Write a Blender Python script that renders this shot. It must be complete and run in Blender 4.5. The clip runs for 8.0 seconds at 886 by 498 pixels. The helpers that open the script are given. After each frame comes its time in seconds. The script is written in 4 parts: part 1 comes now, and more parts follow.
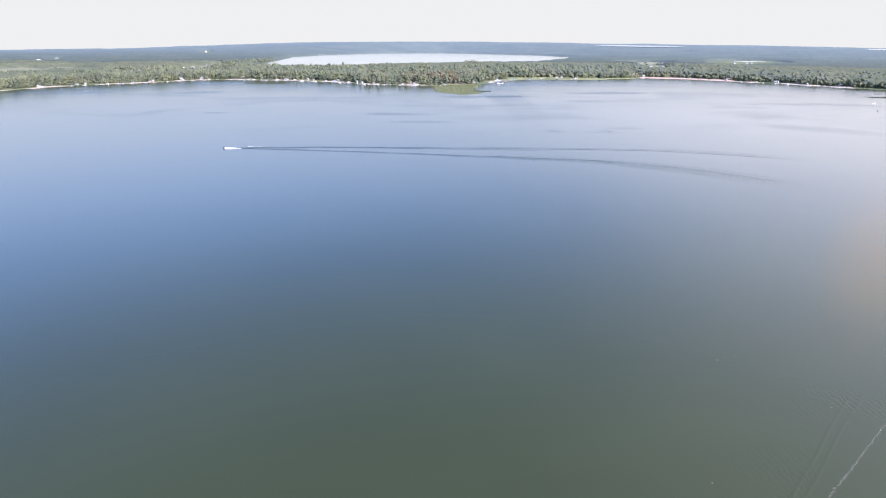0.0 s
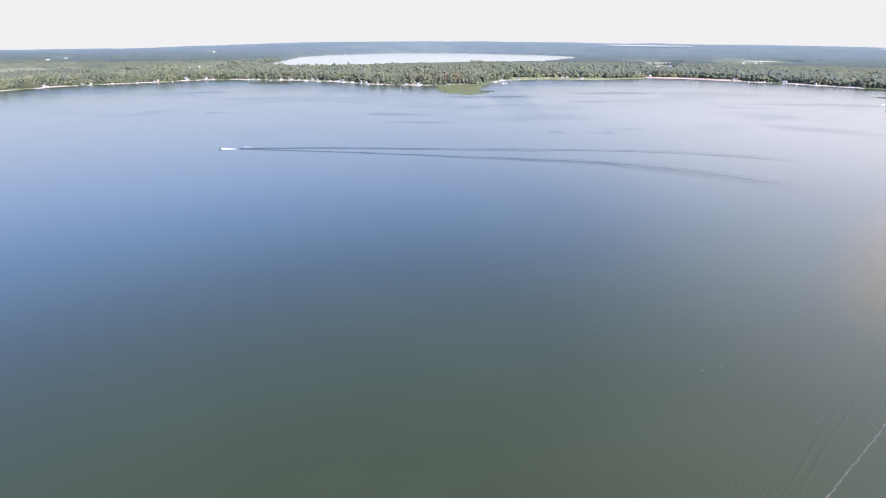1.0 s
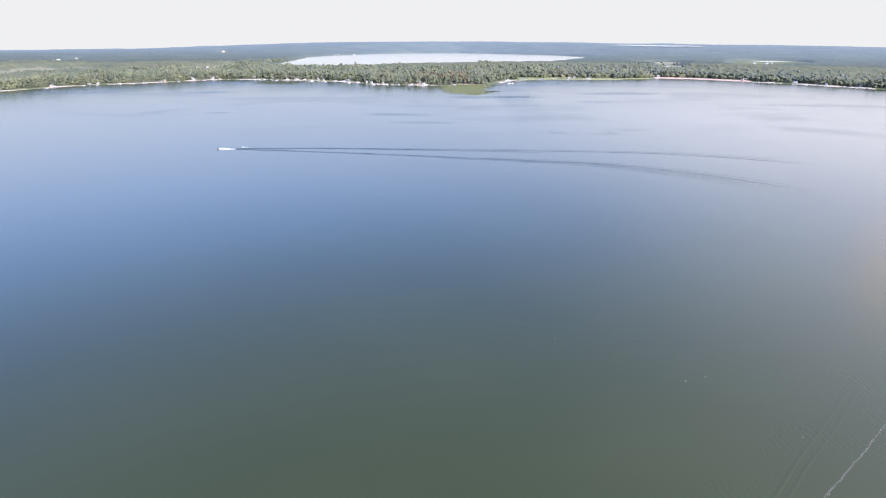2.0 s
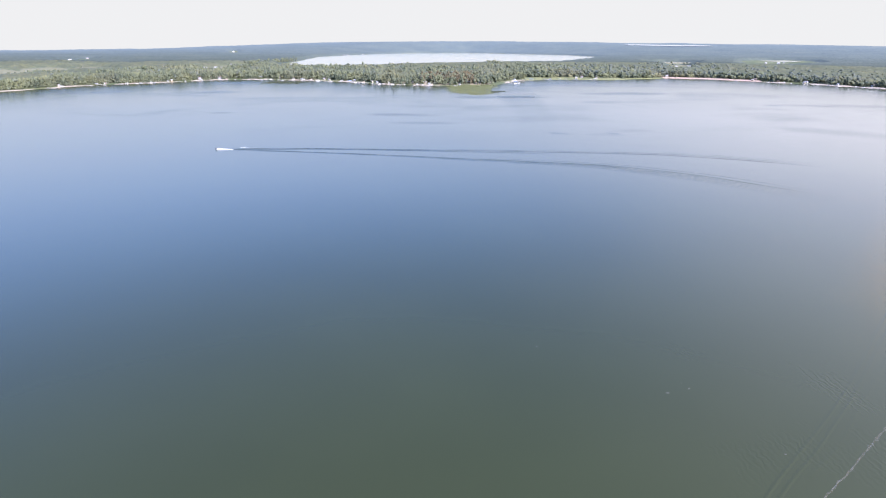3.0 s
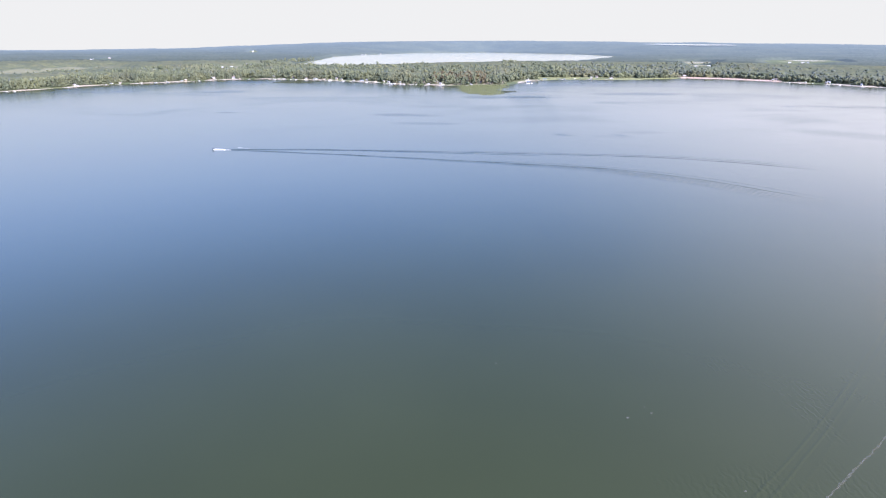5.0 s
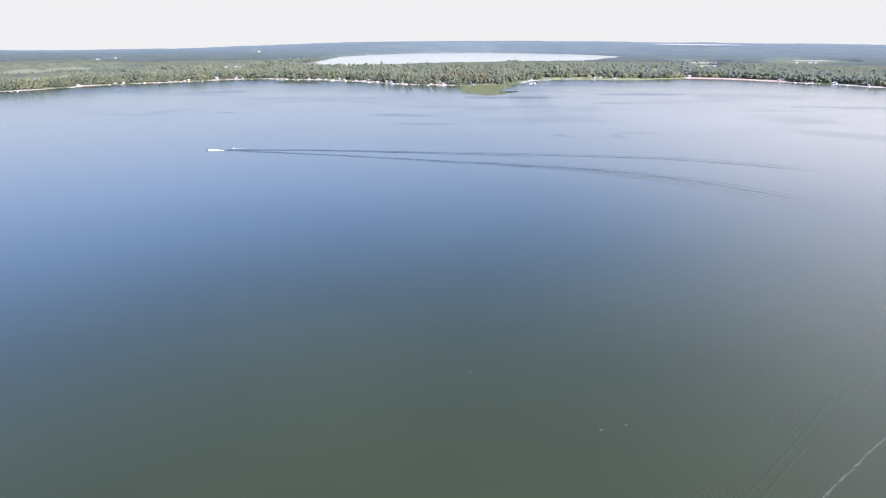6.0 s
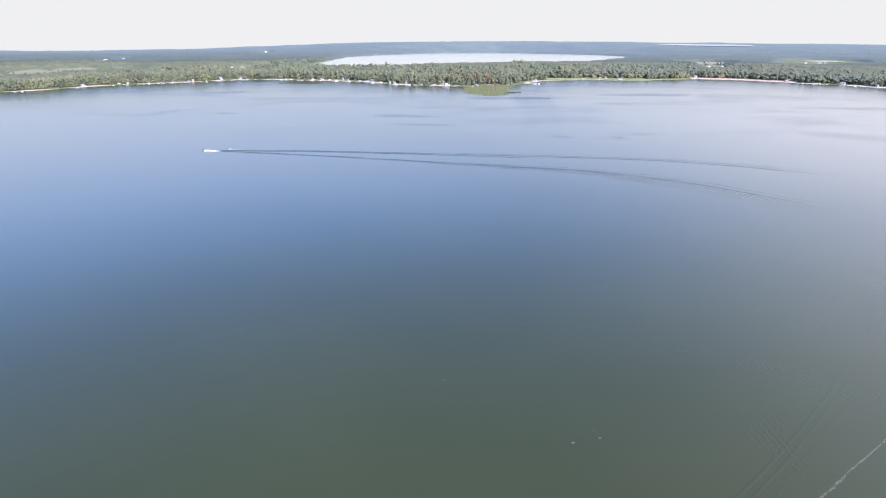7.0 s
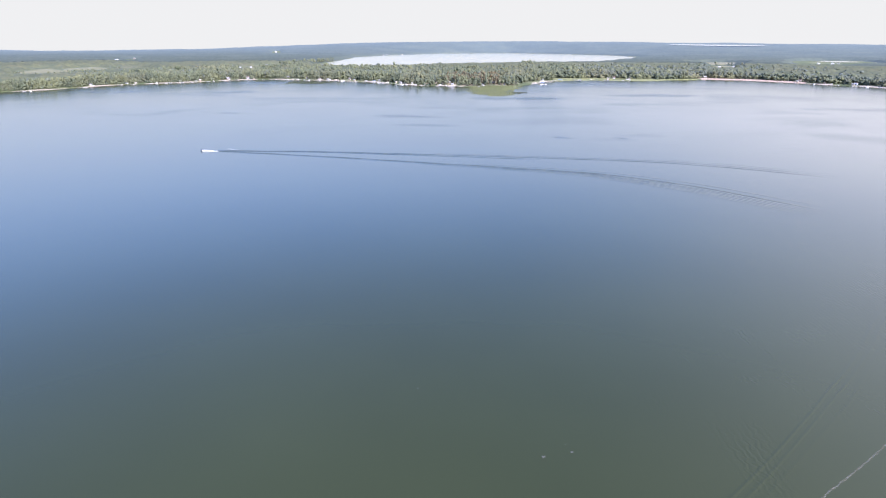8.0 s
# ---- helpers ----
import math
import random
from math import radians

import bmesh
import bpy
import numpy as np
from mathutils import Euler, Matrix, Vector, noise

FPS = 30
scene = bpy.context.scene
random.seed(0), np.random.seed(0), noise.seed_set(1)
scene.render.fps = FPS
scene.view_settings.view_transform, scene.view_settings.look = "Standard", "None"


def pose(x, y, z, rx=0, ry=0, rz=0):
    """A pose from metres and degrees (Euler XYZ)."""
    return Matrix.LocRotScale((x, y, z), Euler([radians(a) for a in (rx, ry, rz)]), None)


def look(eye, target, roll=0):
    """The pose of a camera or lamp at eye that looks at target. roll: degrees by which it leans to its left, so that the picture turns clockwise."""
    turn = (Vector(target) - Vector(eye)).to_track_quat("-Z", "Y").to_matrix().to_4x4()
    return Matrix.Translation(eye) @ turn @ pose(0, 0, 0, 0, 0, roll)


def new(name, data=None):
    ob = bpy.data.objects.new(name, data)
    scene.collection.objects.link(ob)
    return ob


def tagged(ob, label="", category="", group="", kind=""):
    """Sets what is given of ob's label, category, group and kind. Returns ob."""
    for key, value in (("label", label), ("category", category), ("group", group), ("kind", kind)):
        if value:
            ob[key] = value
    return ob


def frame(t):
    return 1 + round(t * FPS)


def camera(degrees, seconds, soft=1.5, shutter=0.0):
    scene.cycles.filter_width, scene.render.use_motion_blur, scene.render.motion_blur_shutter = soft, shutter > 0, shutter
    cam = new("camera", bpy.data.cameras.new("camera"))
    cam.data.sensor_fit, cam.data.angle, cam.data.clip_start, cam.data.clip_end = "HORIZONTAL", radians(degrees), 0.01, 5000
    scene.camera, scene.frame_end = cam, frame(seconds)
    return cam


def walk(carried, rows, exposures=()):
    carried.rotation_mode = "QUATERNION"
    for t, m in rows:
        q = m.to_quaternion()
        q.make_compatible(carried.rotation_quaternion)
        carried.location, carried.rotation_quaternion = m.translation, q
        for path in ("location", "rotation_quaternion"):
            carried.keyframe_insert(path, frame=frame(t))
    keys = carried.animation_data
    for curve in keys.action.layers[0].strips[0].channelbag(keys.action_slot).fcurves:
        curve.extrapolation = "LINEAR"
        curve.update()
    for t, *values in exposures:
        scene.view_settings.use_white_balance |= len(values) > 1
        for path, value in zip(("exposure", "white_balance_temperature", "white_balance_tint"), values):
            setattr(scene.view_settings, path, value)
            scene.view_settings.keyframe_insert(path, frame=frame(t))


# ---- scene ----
cam = camera(75.0, 8.0, soft=1.25)
PATH = [
    (0.0, (0.00, 0.00, 70.00), (0.00, 941.76, -266.29), 0.426),
    (0.5, (3.63, 1.99, 70.09), (-3.01, 943.66, -266.39), 0.409),
    (1.0, (7.19, 3.97, 70.11), (-5.78, 945.51, -266.53), 0.386),
    (1.5, (10.80, 5.85, 70.01), (-9.49, 947.28, -266.60), 0.383),
    (3.0, (21.92, 12.06, 69.94), (-22.28, 952.55, -267.01), 0.312),
    (3.5, (25.39, 14.16, 69.95), (-26.69, 954.11, -267.37), 0.280),
    (4.0, (28.98, 16.19, 69.96), (-32.24, 955.55, -267.45), 0.278),
    (4.5, (32.45, 18.29, 70.00), (-36.77, 957.04, -267.59), 0.263),
    (6.0, (43.12, 24.67, 69.84), (-43.35, 961.96, -267.80), 0.236),
    (6.5, (46.43, 26.78, 69.73), (-44.97, 963.73, -267.58), 0.228),
    (7.0, (50.06, 28.93, 69.75), (-48.48, 965.23, -267.35), 0.201),
    (7.5, (53.61, 31.11, 69.77), (-53.18, 966.52, -267.29), 0.211),
    (8.0, (57.23, 33.27, 69.73), (-57.70, 967.72, -267.30), 0.220),
]
walk(cam, [(t, look(eye, target, roll)) for t, eye, target, roll in PATH], [(0, 1.47, 5720, 26), (8, 1.47, 5720, 26)])

# ---- world and sun ----
SUN_AZ, SUN_EL = 140.0, 33.0        # degrees to the right of north (+y), and above the horizon
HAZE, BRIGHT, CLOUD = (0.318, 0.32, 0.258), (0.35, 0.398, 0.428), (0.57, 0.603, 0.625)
world = bpy.data.worlds.new("sky")
scene.world = world
world.use_nodes = True
wt = world.node_tree
wt.nodes.clear()
w_out = wt.nodes.new("ShaderNodeOutputWorld")
w_bg = wt.nodes.new("ShaderNodeBackground")
w_sky = wt.nodes.new("ShaderNodeTexSky")
w_sky.sky_type = "NISHITA"
w_sky.sun_disc = False
w_sky.sun_elevation = radians(SUN_EL)
w_sky.sun_rotation = radians(SUN_AZ)
w_sky.altitude = 300
w_sky.air_density = 1.12
w_sky.dust_density = 0.25
w_sky.ozone_density = 7.0
SKY = 0.134
w_bg.inputs["Strength"].default_value = SKY


def w_math(op, a, b=None, clamp=False):
    n = wt.nodes.new("ShaderNodeMath")
    n.operation, n.use_clamp = op, clamp
    for k, v in enumerate((a, b)):
        if isinstance(v, bpy.types.NodeSocket):
            wt.links.new(v, n.inputs[k])
        elif v is not None:
            n.inputs[k].default_value = v
    return n.outputs[0]


def w_range(v, a, b):
    n = wt.nodes.new("ShaderNodeMapRange")
    n.interpolation_type = "SMOOTHSTEP"
    wt.links.new(v, n.inputs["Value"])
    n.inputs["From Min"].default_value, n.inputs["From Max"].default_value = a, b
    return n.outputs["Result"]


def w_mix(fac, a, b):
    n = wt.nodes.new("ShaderNodeMix")
    n.data_type = "RGBA"
    for sock, v in ((n.inputs[0], fac), (n.inputs[6], a), (n.inputs[7], b)):
        if isinstance(v, bpy.types.NodeSocket):
            wt.links.new(v, sock)
        else:
            sock.default_value = v
    return n.outputs[2]


# summer haze along the horizon and thin cloud that thickens to the right
w_way = wt.nodes.new("ShaderNodeTexCoord").outputs["Generated"]
w_sep = wt.nodes.new("ShaderNodeSeparateXYZ")
wt.links.new(w_way, w_sep.inputs[0])
w_map = wt.nodes.new("ShaderNodeMapping")
w_map.inputs["Scale"].default_value = (1.0, 1.0, 3.2)
wt.links.new(w_way, w_map.inputs["Vector"])
w_cloud = wt.nodes.new("ShaderNodeTexNoise")
w_cloud.inputs["Scale"].default_value = 3.4
w_cloud.inputs["Detail"].default_value = 6
wt.links.new(w_map.outputs[0], w_cloud.inputs["Vector"])
right_side = w_range(w_sep.outputs[0], -0.12, 0.9)
haze = w_math("SUBTRACT", 1.0, w_range(w_sep.outputs[2], 0.06, 0.095))
# veil and cover, above the visible sky, are set to brighten the water's reflections
veil = w_math("SUBTRACT", 1.0, w_range(w_sep.outputs[2], 0.1, 0.35))
cover = w_math("MULTIPLY", w_range(w_math("ADD", w_math("MULTIPLY", w_cloud.outputs["Fac"], 0.35), right_side), 0.14, 1.1), 0.85)
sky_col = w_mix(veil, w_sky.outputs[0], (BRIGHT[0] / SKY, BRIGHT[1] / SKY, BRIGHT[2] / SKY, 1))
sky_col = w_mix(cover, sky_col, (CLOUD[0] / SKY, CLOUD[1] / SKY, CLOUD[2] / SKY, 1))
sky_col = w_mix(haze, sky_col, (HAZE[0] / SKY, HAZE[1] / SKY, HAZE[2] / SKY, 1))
# unseen pale band added low on the right to brighten the water's reflection
bank = w_math("MULTIPLY", w_math("MULTIPLY", w_range(w_sep.outputs[2], 0.065, 0.09), w_math("SUBTRACT", 1.0, w_range(w_sep.outputs[2], 0.12, 0.22))), right_side)
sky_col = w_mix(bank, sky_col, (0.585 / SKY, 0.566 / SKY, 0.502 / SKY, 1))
# one sunlit cloud low on the right, out of view, showing only as reflection
cloud_way = wt.nodes.new("ShaderNodeVectorMath")
cloud_way.operation = "DOT_PRODUCT"
wt.links.new(w_way, cloud_way.inputs[0])
cloud_way.inputs[1].default_value = (math.sin(radians(40.5)) * math.cos(radians(16.3)), math.cos(radians(40.5)) * math.cos(radians(16.3)), math.sin(radians(16.3)))
heap = w_math("MULTIPLY", w_range(cloud_way.outputs["Value"], 0.9945, 0.999), w_range(w_cloud.outputs["Fac"], 0.3, 0.55))
sky_col = w_mix(heap, sky_col, (5.2, 4.55, 4.0, 1))
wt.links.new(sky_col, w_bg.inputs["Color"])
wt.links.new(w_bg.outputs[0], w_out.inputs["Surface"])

sun = new("sun", bpy.data.lights.new("sun", "SUN"))
sun.data.energy, sun.data.angle, sun.data.color = 4.5, radians(0.5), (1.0, 0.94, 0.86)
sa, se = radians(SUN_AZ), radians(SUN_EL)
sun.matrix_world = look((math.sin(sa) * math.cos(se) * 900, math.cos(sa) * math.cos(se) * 900, math.sin(se) * 900), (0, 0, 0))


# ---- materials ----
def material(name):
    m = bpy.data.materials.new(name)
    m.use_nodes = True
    return m, m.node_tree.nodes, m.node_tree.links, m.node_tree.nodes["Principled BSDF"]


def noise_node(nodes, links, coord, scale, detail=3.0, rough=0.55):
    n = nodes.new("ShaderNodeTexNoise")
    n.inputs["Scale"].default_value = scale
    n.inputs["Detail"].default_value = detail
    n.inputs["Roughness"].default_value = rough
    links.new(coord, n.inputs["Vector"])
    return n.outputs["Fac"]


def ramp(nodes, links, fac, stops):
    r = nodes.new("ShaderNodeValToRGB")
    e = r.color_ramp.elements
    while len(e) < len(stops):
        e.new(0.5)
    for k, (pos, col) in enumerate(stops):
        e[k].position, e[k].color = pos, (*col, 1)
    links.new(fac, r.inputs["Fac"])
    return r.outputs["Color"]


def mix(nodes, links, fac, a, b, mode="MIX"):
    m = nodes.new("ShaderNodeMix")
    m.data_type, m.blend_type = "RGBA", mode
    for sock, val in ((m.inputs[0], fac), (m.inputs[6], a), (m.inputs[7], b)):
        if isinstance(val, bpy.types.NodeSocket):
            links.new(val, sock)
        else:
            sock.default_value = val
    return m.outputs[2]


def position(nodes):
    return nodes.new("ShaderNodeNewGeometry").outputs["Position"]


def plain(name, col, rough=0.7, metal=0.0, vary=0.12, scale=0.6):
    """A painted or raw surface with stains at two scales."""
    m, n, l, b = material(name)
    pos = position(n)
    big = noise_node(n, l, pos, scale, 4)
    fine = noise_node(n, l, pos, scale * 12, 3)
    c = ramp(n, l, big, [(0.3, [v * (1 - vary) for v in col]), (0.7, [min(1, v * (1 + vary)) for v in col])])
    c = mix(n, l, 0.25, c, ramp(n, l, fine, [(0.3, [v * 0.7 for v in col]), (0.7, col)]))
    l.new(c, b.inputs["Base Color"])
    b.inputs["Roughness"].default_value, b.inputs["Metallic"].default_value = rough, metal
    return m


def foliage(name, dark, mid, light, warm):
    """Leaves: patches of species at stand size, single crowns, tufts of their own shade, and light through the leaf."""
    m, n, l, b = material(name)
    pos = position(n)
    stand = noise_node(n, l, pos, 0.011, 4)
    crown = noise_node(n, l, pos, 0.12, 2)
    leaf = noise_node(n, l, pos, 1.3, 3)
    c = ramp(n, l, crown, [(0.3, dark), (0.52, mid), (0.72, light)])
    c = mix(n, l, ramp(n, l, stand, [(0.5, (0, 0, 0)), (0.7, (0.6, 0.6, 0.6))]), c, (*warm, 1))
    grove = noise_node(n, l, pos, 0.035, 3)
    c = mix(n, l, 1.0, c, ramp(n, l, grove, [(0.36, (0.8, 0.84, 0.86)), (0.5, (1, 1, 1)), (0.64, (1.16, 1.12, 1.0))]), "MULTIPLY")
    tuft = n.new("ShaderNodeNewGeometry").outputs["Random Per Island"]
    c = mix(n, l, 1.0, c, ramp(n, l, tuft, [(0.0, (0.84, 0.86, 0.9)), (0.5, (0.98, 1.0, 0.97)), (1.0, (1.15, 1.1, 1.0))]), "MULTIPLY")
    c = mix(n, l, 0.55, c, ramp(n, l, leaf, [(0.3, (0.72, 0.72, 0.72)), (0.7, (1.1, 1.1, 1.1))]), "MULTIPLY")
    l.new(c, b.inputs["Base Color"])
    b.inputs["Roughness"].default_value = 0.75
    b.inputs["Specular IOR Level"].default_value = 0.2
    through_leaf = n.new("ShaderNodeBsdfTranslucent")
    l.new(c, through_leaf.inputs["Color"])
    both = n.new("ShaderNodeMixShader")
    both.inputs[0].default_value = 0.5
    l.new(b.outputs[0], both.inputs[1])
    l.new(through_leaf.outputs[0], both.inputs[2])
    l.new(both.outputs[0], n["Material Output"].inputs["Surface"])
    return m


# gusts that roughen the calm lake: centre, half length, half width, turn
GUSTS = [(332, 515, 75, 24, -40), (158, 514, 26, 13, 5), (132, 490, 30, 10, 0), (445, 745, 80, 24, -8), (255, 905, 75, 22, 4), (-20, 550, 40, 10, 6),
         (-42, 612, 45, 15, 0), (-222, 785, 50, 16, 20), (-370, 850, 80, 30, 22), (-238, 611, 18, 7, 0), (70, 830, 70, 22, 10)]


def water_material():
    """Deep green lake water: small ripples, wind patches, and boat waves running on one side."""
    m, n, l, b = material("lake_water")
    pos = position(n)
    deep = noise_node(n, l, pos, 0.012, 3)
    l.new(ramp(n, l, deep, [(0.35, (0.028, 0.0352, 0.0138)), (0.65, (0.032, 0.04, 0.016))]), b.inputs["Base Color"])
    b.inputs["IOR"].default_value = 1.333
    warp = n.new("ShaderNodeMapping")
    warp.inputs["Scale"].default_value = (0.0062, 0.0088, 1.0)
    warp.inputs["Rotation"].default_value = (0, 0, radians(14))
    l.new(pos, warp.inputs["Vector"])
    wind = n.new("ShaderNodeTexNoise")
    wind.inputs["Scale"].default_value, wind.inputs["Detail"].default_value = 1.0, 5.0
    wind.inputs["Distortion"].default_value = 0.9
    l.new(warp.outputs[0], wind.inputs["Vector"])
    gust = ramp(n, l, wind.outputs["Fac"], [(0.42, (0, 0, 0)), (0.54, (0.15, 0.15, 0.15)), (0.66, (0.7, 0.7, 0.7))])
    for cx, cy, rx, ry, turn_ in GUSTS:
        spot = n.new("ShaderNodeMapping")
        spot.vector_type = "TEXTURE"
        spot.inputs["Location"].default_value, spot.inputs["Rotation"].default_value, spot.inputs["Scale"].default_value = (cx, cy, 0), (0, 0, radians(turn_)), (rx, ry, 1)
        l.new(pos, spot.inputs["Vector"])
        far_off = n.new("ShaderNodeVectorMath")
        far_off.operation = "LENGTH"
        l.new(spot.outputs[0], far_off.inputs[0])
        ragged_ = n.new("ShaderNodeMath")
        ragged_.operation = "MULTIPLY_ADD"
        l.new(wind.outputs["Fac"], ragged_.inputs[0])
        ragged_.inputs[1].default_value = 3.4
        l.new(far_off.outputs["Value"], ragged_.inputs[2])
        inside_ = n.new("ShaderNodeMapRange")
        inside_.interpolation_type = "SMOOTHSTEP"
        inside_.inputs["From Min"].default_value, inside_.inputs["From Max"].default_value = 2.85, 1.75
        inside_.inputs["To Max"].default_value = 1.15
        l.new(ragged_.outputs[0], inside_.inputs["Value"])
        gust = mix(n, l, 1.0, gust, inside_.outputs[0], "LIGHTEN")
    out = n.new("ShaderNodeSeparateXYZ")
    l.new(pos, out.inputs[0])
    reach = n.new("ShaderNodeMapRange")
    reach.interpolation_type = "SMOOTHSTEP"
    reach.inputs["From Min"].default_value, reach.inputs["From Max"].default_value = 400, 620
    l.new(out.outputs[1], reach.inputs["Value"])
    gust = mix(n, l, 1.0, gust, reach.outputs[0], "MULTIPLY")
    onshore = n.new("ShaderNodeAttribute")
    onshore.attribute_name = "onshore"
    gust = mix(n, l, 1.0, gust, ramp(n, l, onshore.outputs["Fac"], [(0.0, (0, 0, 0)), (1.0, (0.95, 0.95, 0.95))]), "ADD")
    l.new(ramp(n, l, mix(n, l, 1.0, gust, (0.5, 0.5, 0.5, 1), "MULTIPLY"), [(0.0, (0.14, 0.14, 0.14)), (0.5, (0.225, 0.225, 0.225)), (1.0, (0.37, 0.37, 0.37))]), b.inputs["Roughness"])
    fine = noise_node(n, l, pos, 1.6, 3)
    turn = n.new("ShaderNodeMapping")
    turn.inputs["Rotation"].default_value = (0, 0, radians(-5))
    l.new(pos, turn.inputs["Vector"])
    waves = n.new("ShaderNodeTexWave")
    waves.inputs["Scale"].default_value = 0.25
    waves.inputs["Distortion"].default_value = 6.0
    waves.inputs["Detail"].default_value = 1.0
    waves.inputs["Detail Scale"].default_value = 2.5
    l.new(turn.outputs[0], waves.inputs["Vector"])
    patch = noise_node(n, l, pos, 0.055, 3)
    sep = n.new("ShaderNodeSeparateXYZ")
    l.new(pos, sep.inputs[0])
    side = n.new("ShaderNodeMapRange")
    side.interpolation_type = "SMOOTHSTEP"
    side.inputs["From Min"].default_value, side.inputs["From Max"].default_value = -6, 48
    slant = n.new("ShaderNodeMath")
    slant.operation = "MULTIPLY_ADD"
    l.new(sep.outputs[1], slant.inputs[0])
    slant.inputs[1].default_value = -0.4
    l.new(sep.outputs[0], slant.inputs[2])
    l.new(slant.outputs[0], side.inputs["Value"])
    chop = n.new("ShaderNodeVectorMath")
    chop.operation = "DISTANCE"
    l.new(pos, chop.inputs[0])
    chop.inputs[1].default_value = (164, 190, 0)
    choppy = n.new("ShaderNodeMapRange")
    choppy.interpolation_type = "SMOOTHSTEP"
    choppy.inputs["From Min"].default_value, choppy.inputs["From Max"].default_value = 52, 8
    choppy.inputs["To Max"].default_value = 0.16
    l.new(chop.outputs["Value"], choppy.inputs["Value"])
    more = n.new("ShaderNodeMath")
    l.new(patch, more.inputs[0])
    l.new(choppy.outputs[0], more.inputs[1])
    patch = more.outputs[0]
    amount = mix(n, l, 1.0, ramp(n, l, patch, [(0.5, (0, 0, 0)), (0.72, (1, 1, 1))]), side.outputs[0], "MULTIPLY")
    b1 = n.new("ShaderNodeBump")
    b1.inputs["Distance"].default_value = 0.022
    l.new(waves.outputs["Fac"], b1.inputs["Height"])
    l.new(amount, b1.inputs["Strength"])
    b2 = n.new("ShaderNodeBump")
    b2.inputs["Distance"].default_value, b2.inputs["Strength"].default_value = 0.03, 0.12
    l.new(fine, b2.inputs["Height"])
    l.new(b1.outputs[0], b2.inputs["Normal"])
    l.new(b2.outputs[0], b.inputs["Normal"])
    return m


def ground_material():
    m, n, l, b = material("ground_soil_and_grass")
    pos = position(n)
    big = noise_node(n, l, pos, 0.01, 5)
    fine = noise_node(n, l, pos, 0.5, 3)
    c = ramp(n, l, big, [(0.35, (0.05, 0.075, 0.025)), (0.55, (0.10, 0.12, 0.045)), (0.75, (0.2, 0.19, 0.09))])
    c = mix(n, l, 0.4, c, ramp(n, l, fine, [(0.3, (0.4, 0.4, 0.4)), (0.7, (1, 1, 1))]), "MULTIPLY")
    l.new(c, b.inputs["Base Color"])
    b.inputs["Roughness"].default_value = 0.95
    return m


M_WATER = water_material()
M_GROUND = ground_material()
# pale base colour stands in for the sky reflection that the far ridge blocks
M_CALM, n_, l_, b_ = material("water_painted_sky_sheen")
l_.new(ramp(n_, l_, noise_node(n_, l_, position(n_), 0.004, 3), [(0.4, (0.19, 0.19, 0.19)), (0.6, (0.21, 0.21, 0.21))]), b_.inputs["Roughness"])
b_.inputs["Base Color"].default_value, b_.inputs["IOR"].default_value = (0.3, 0.275, 0.15, 1), 1.333
M_WOODS = foliage("mixed_woods_foliage", (0.152, 0.176, 0.124), (0.185, 0.21, 0.14), (0.222, 0.243, 0.158), (0.235, 0.23, 0.155))


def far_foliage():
    """The far distance: dull green, with blue haze painted in as a glow that grows with distance."""
    m, n, l, b = material("haze_glow_woods")
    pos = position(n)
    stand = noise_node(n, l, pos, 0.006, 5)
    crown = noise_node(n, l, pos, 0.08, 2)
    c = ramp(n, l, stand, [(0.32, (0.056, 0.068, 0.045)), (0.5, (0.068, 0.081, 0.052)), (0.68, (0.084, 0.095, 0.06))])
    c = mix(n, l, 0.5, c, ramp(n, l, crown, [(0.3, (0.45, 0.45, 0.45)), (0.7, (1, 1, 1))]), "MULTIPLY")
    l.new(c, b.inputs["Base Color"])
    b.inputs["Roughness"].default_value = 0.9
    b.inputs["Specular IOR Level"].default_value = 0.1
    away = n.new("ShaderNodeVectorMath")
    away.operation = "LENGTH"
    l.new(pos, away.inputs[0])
    # emission stands in for haze: none nearby, full at the horizon
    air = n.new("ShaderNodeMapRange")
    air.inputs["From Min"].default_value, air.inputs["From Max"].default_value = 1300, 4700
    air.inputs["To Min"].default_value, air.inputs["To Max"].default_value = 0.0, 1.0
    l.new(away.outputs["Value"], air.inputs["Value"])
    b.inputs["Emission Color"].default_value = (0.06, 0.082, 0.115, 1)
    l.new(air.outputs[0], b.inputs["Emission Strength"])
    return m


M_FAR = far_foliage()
# ---- the plan: shores and land heights ----
SHORE_X = [-2600, -1200, -900, -740, -675, -660, -643, -633, -617, -593, -562, -530, -499, -463, -417, -371, -333, -291, -240, -195, -157, -124,
           -93, -33, 5, 54, 69, 86, 112, 160, 197, 252, 308, 374, 444, 498, 543, 582, 613, 651, 668, 692, 708, 735, 790, 1000, 1500, 2600]
SHORE_Y = [200, 460, 600, 720, 805, 830, 862, 904, 949, 986, 1019, 1053, 1098, 1138, 1162, 1160, 1147, 1150, 1126, 1114, 1075, 1057,
           1047, 1034, 1042, 1060, 1080, 1124, 1194, 1237, 1258, 1252, 1252, 1284, 1318, 1302, 1266, 1226, 1184, 1152, 1114, 1092, 1054, 1026, 950, 830, 700, 300]
BACK_LAKE = [(-505, 1570), (-565, 1830), (-605, 2010), (-650, 2400), (-728, 2960), (-650, 3400), (-450, 3980), (-20, 4340), (346, 4010), (584, 3720), (705, 3300),
             (520, 2700), (310, 2180), (110, 2050), (-95, 1930), (-345, 1600)]


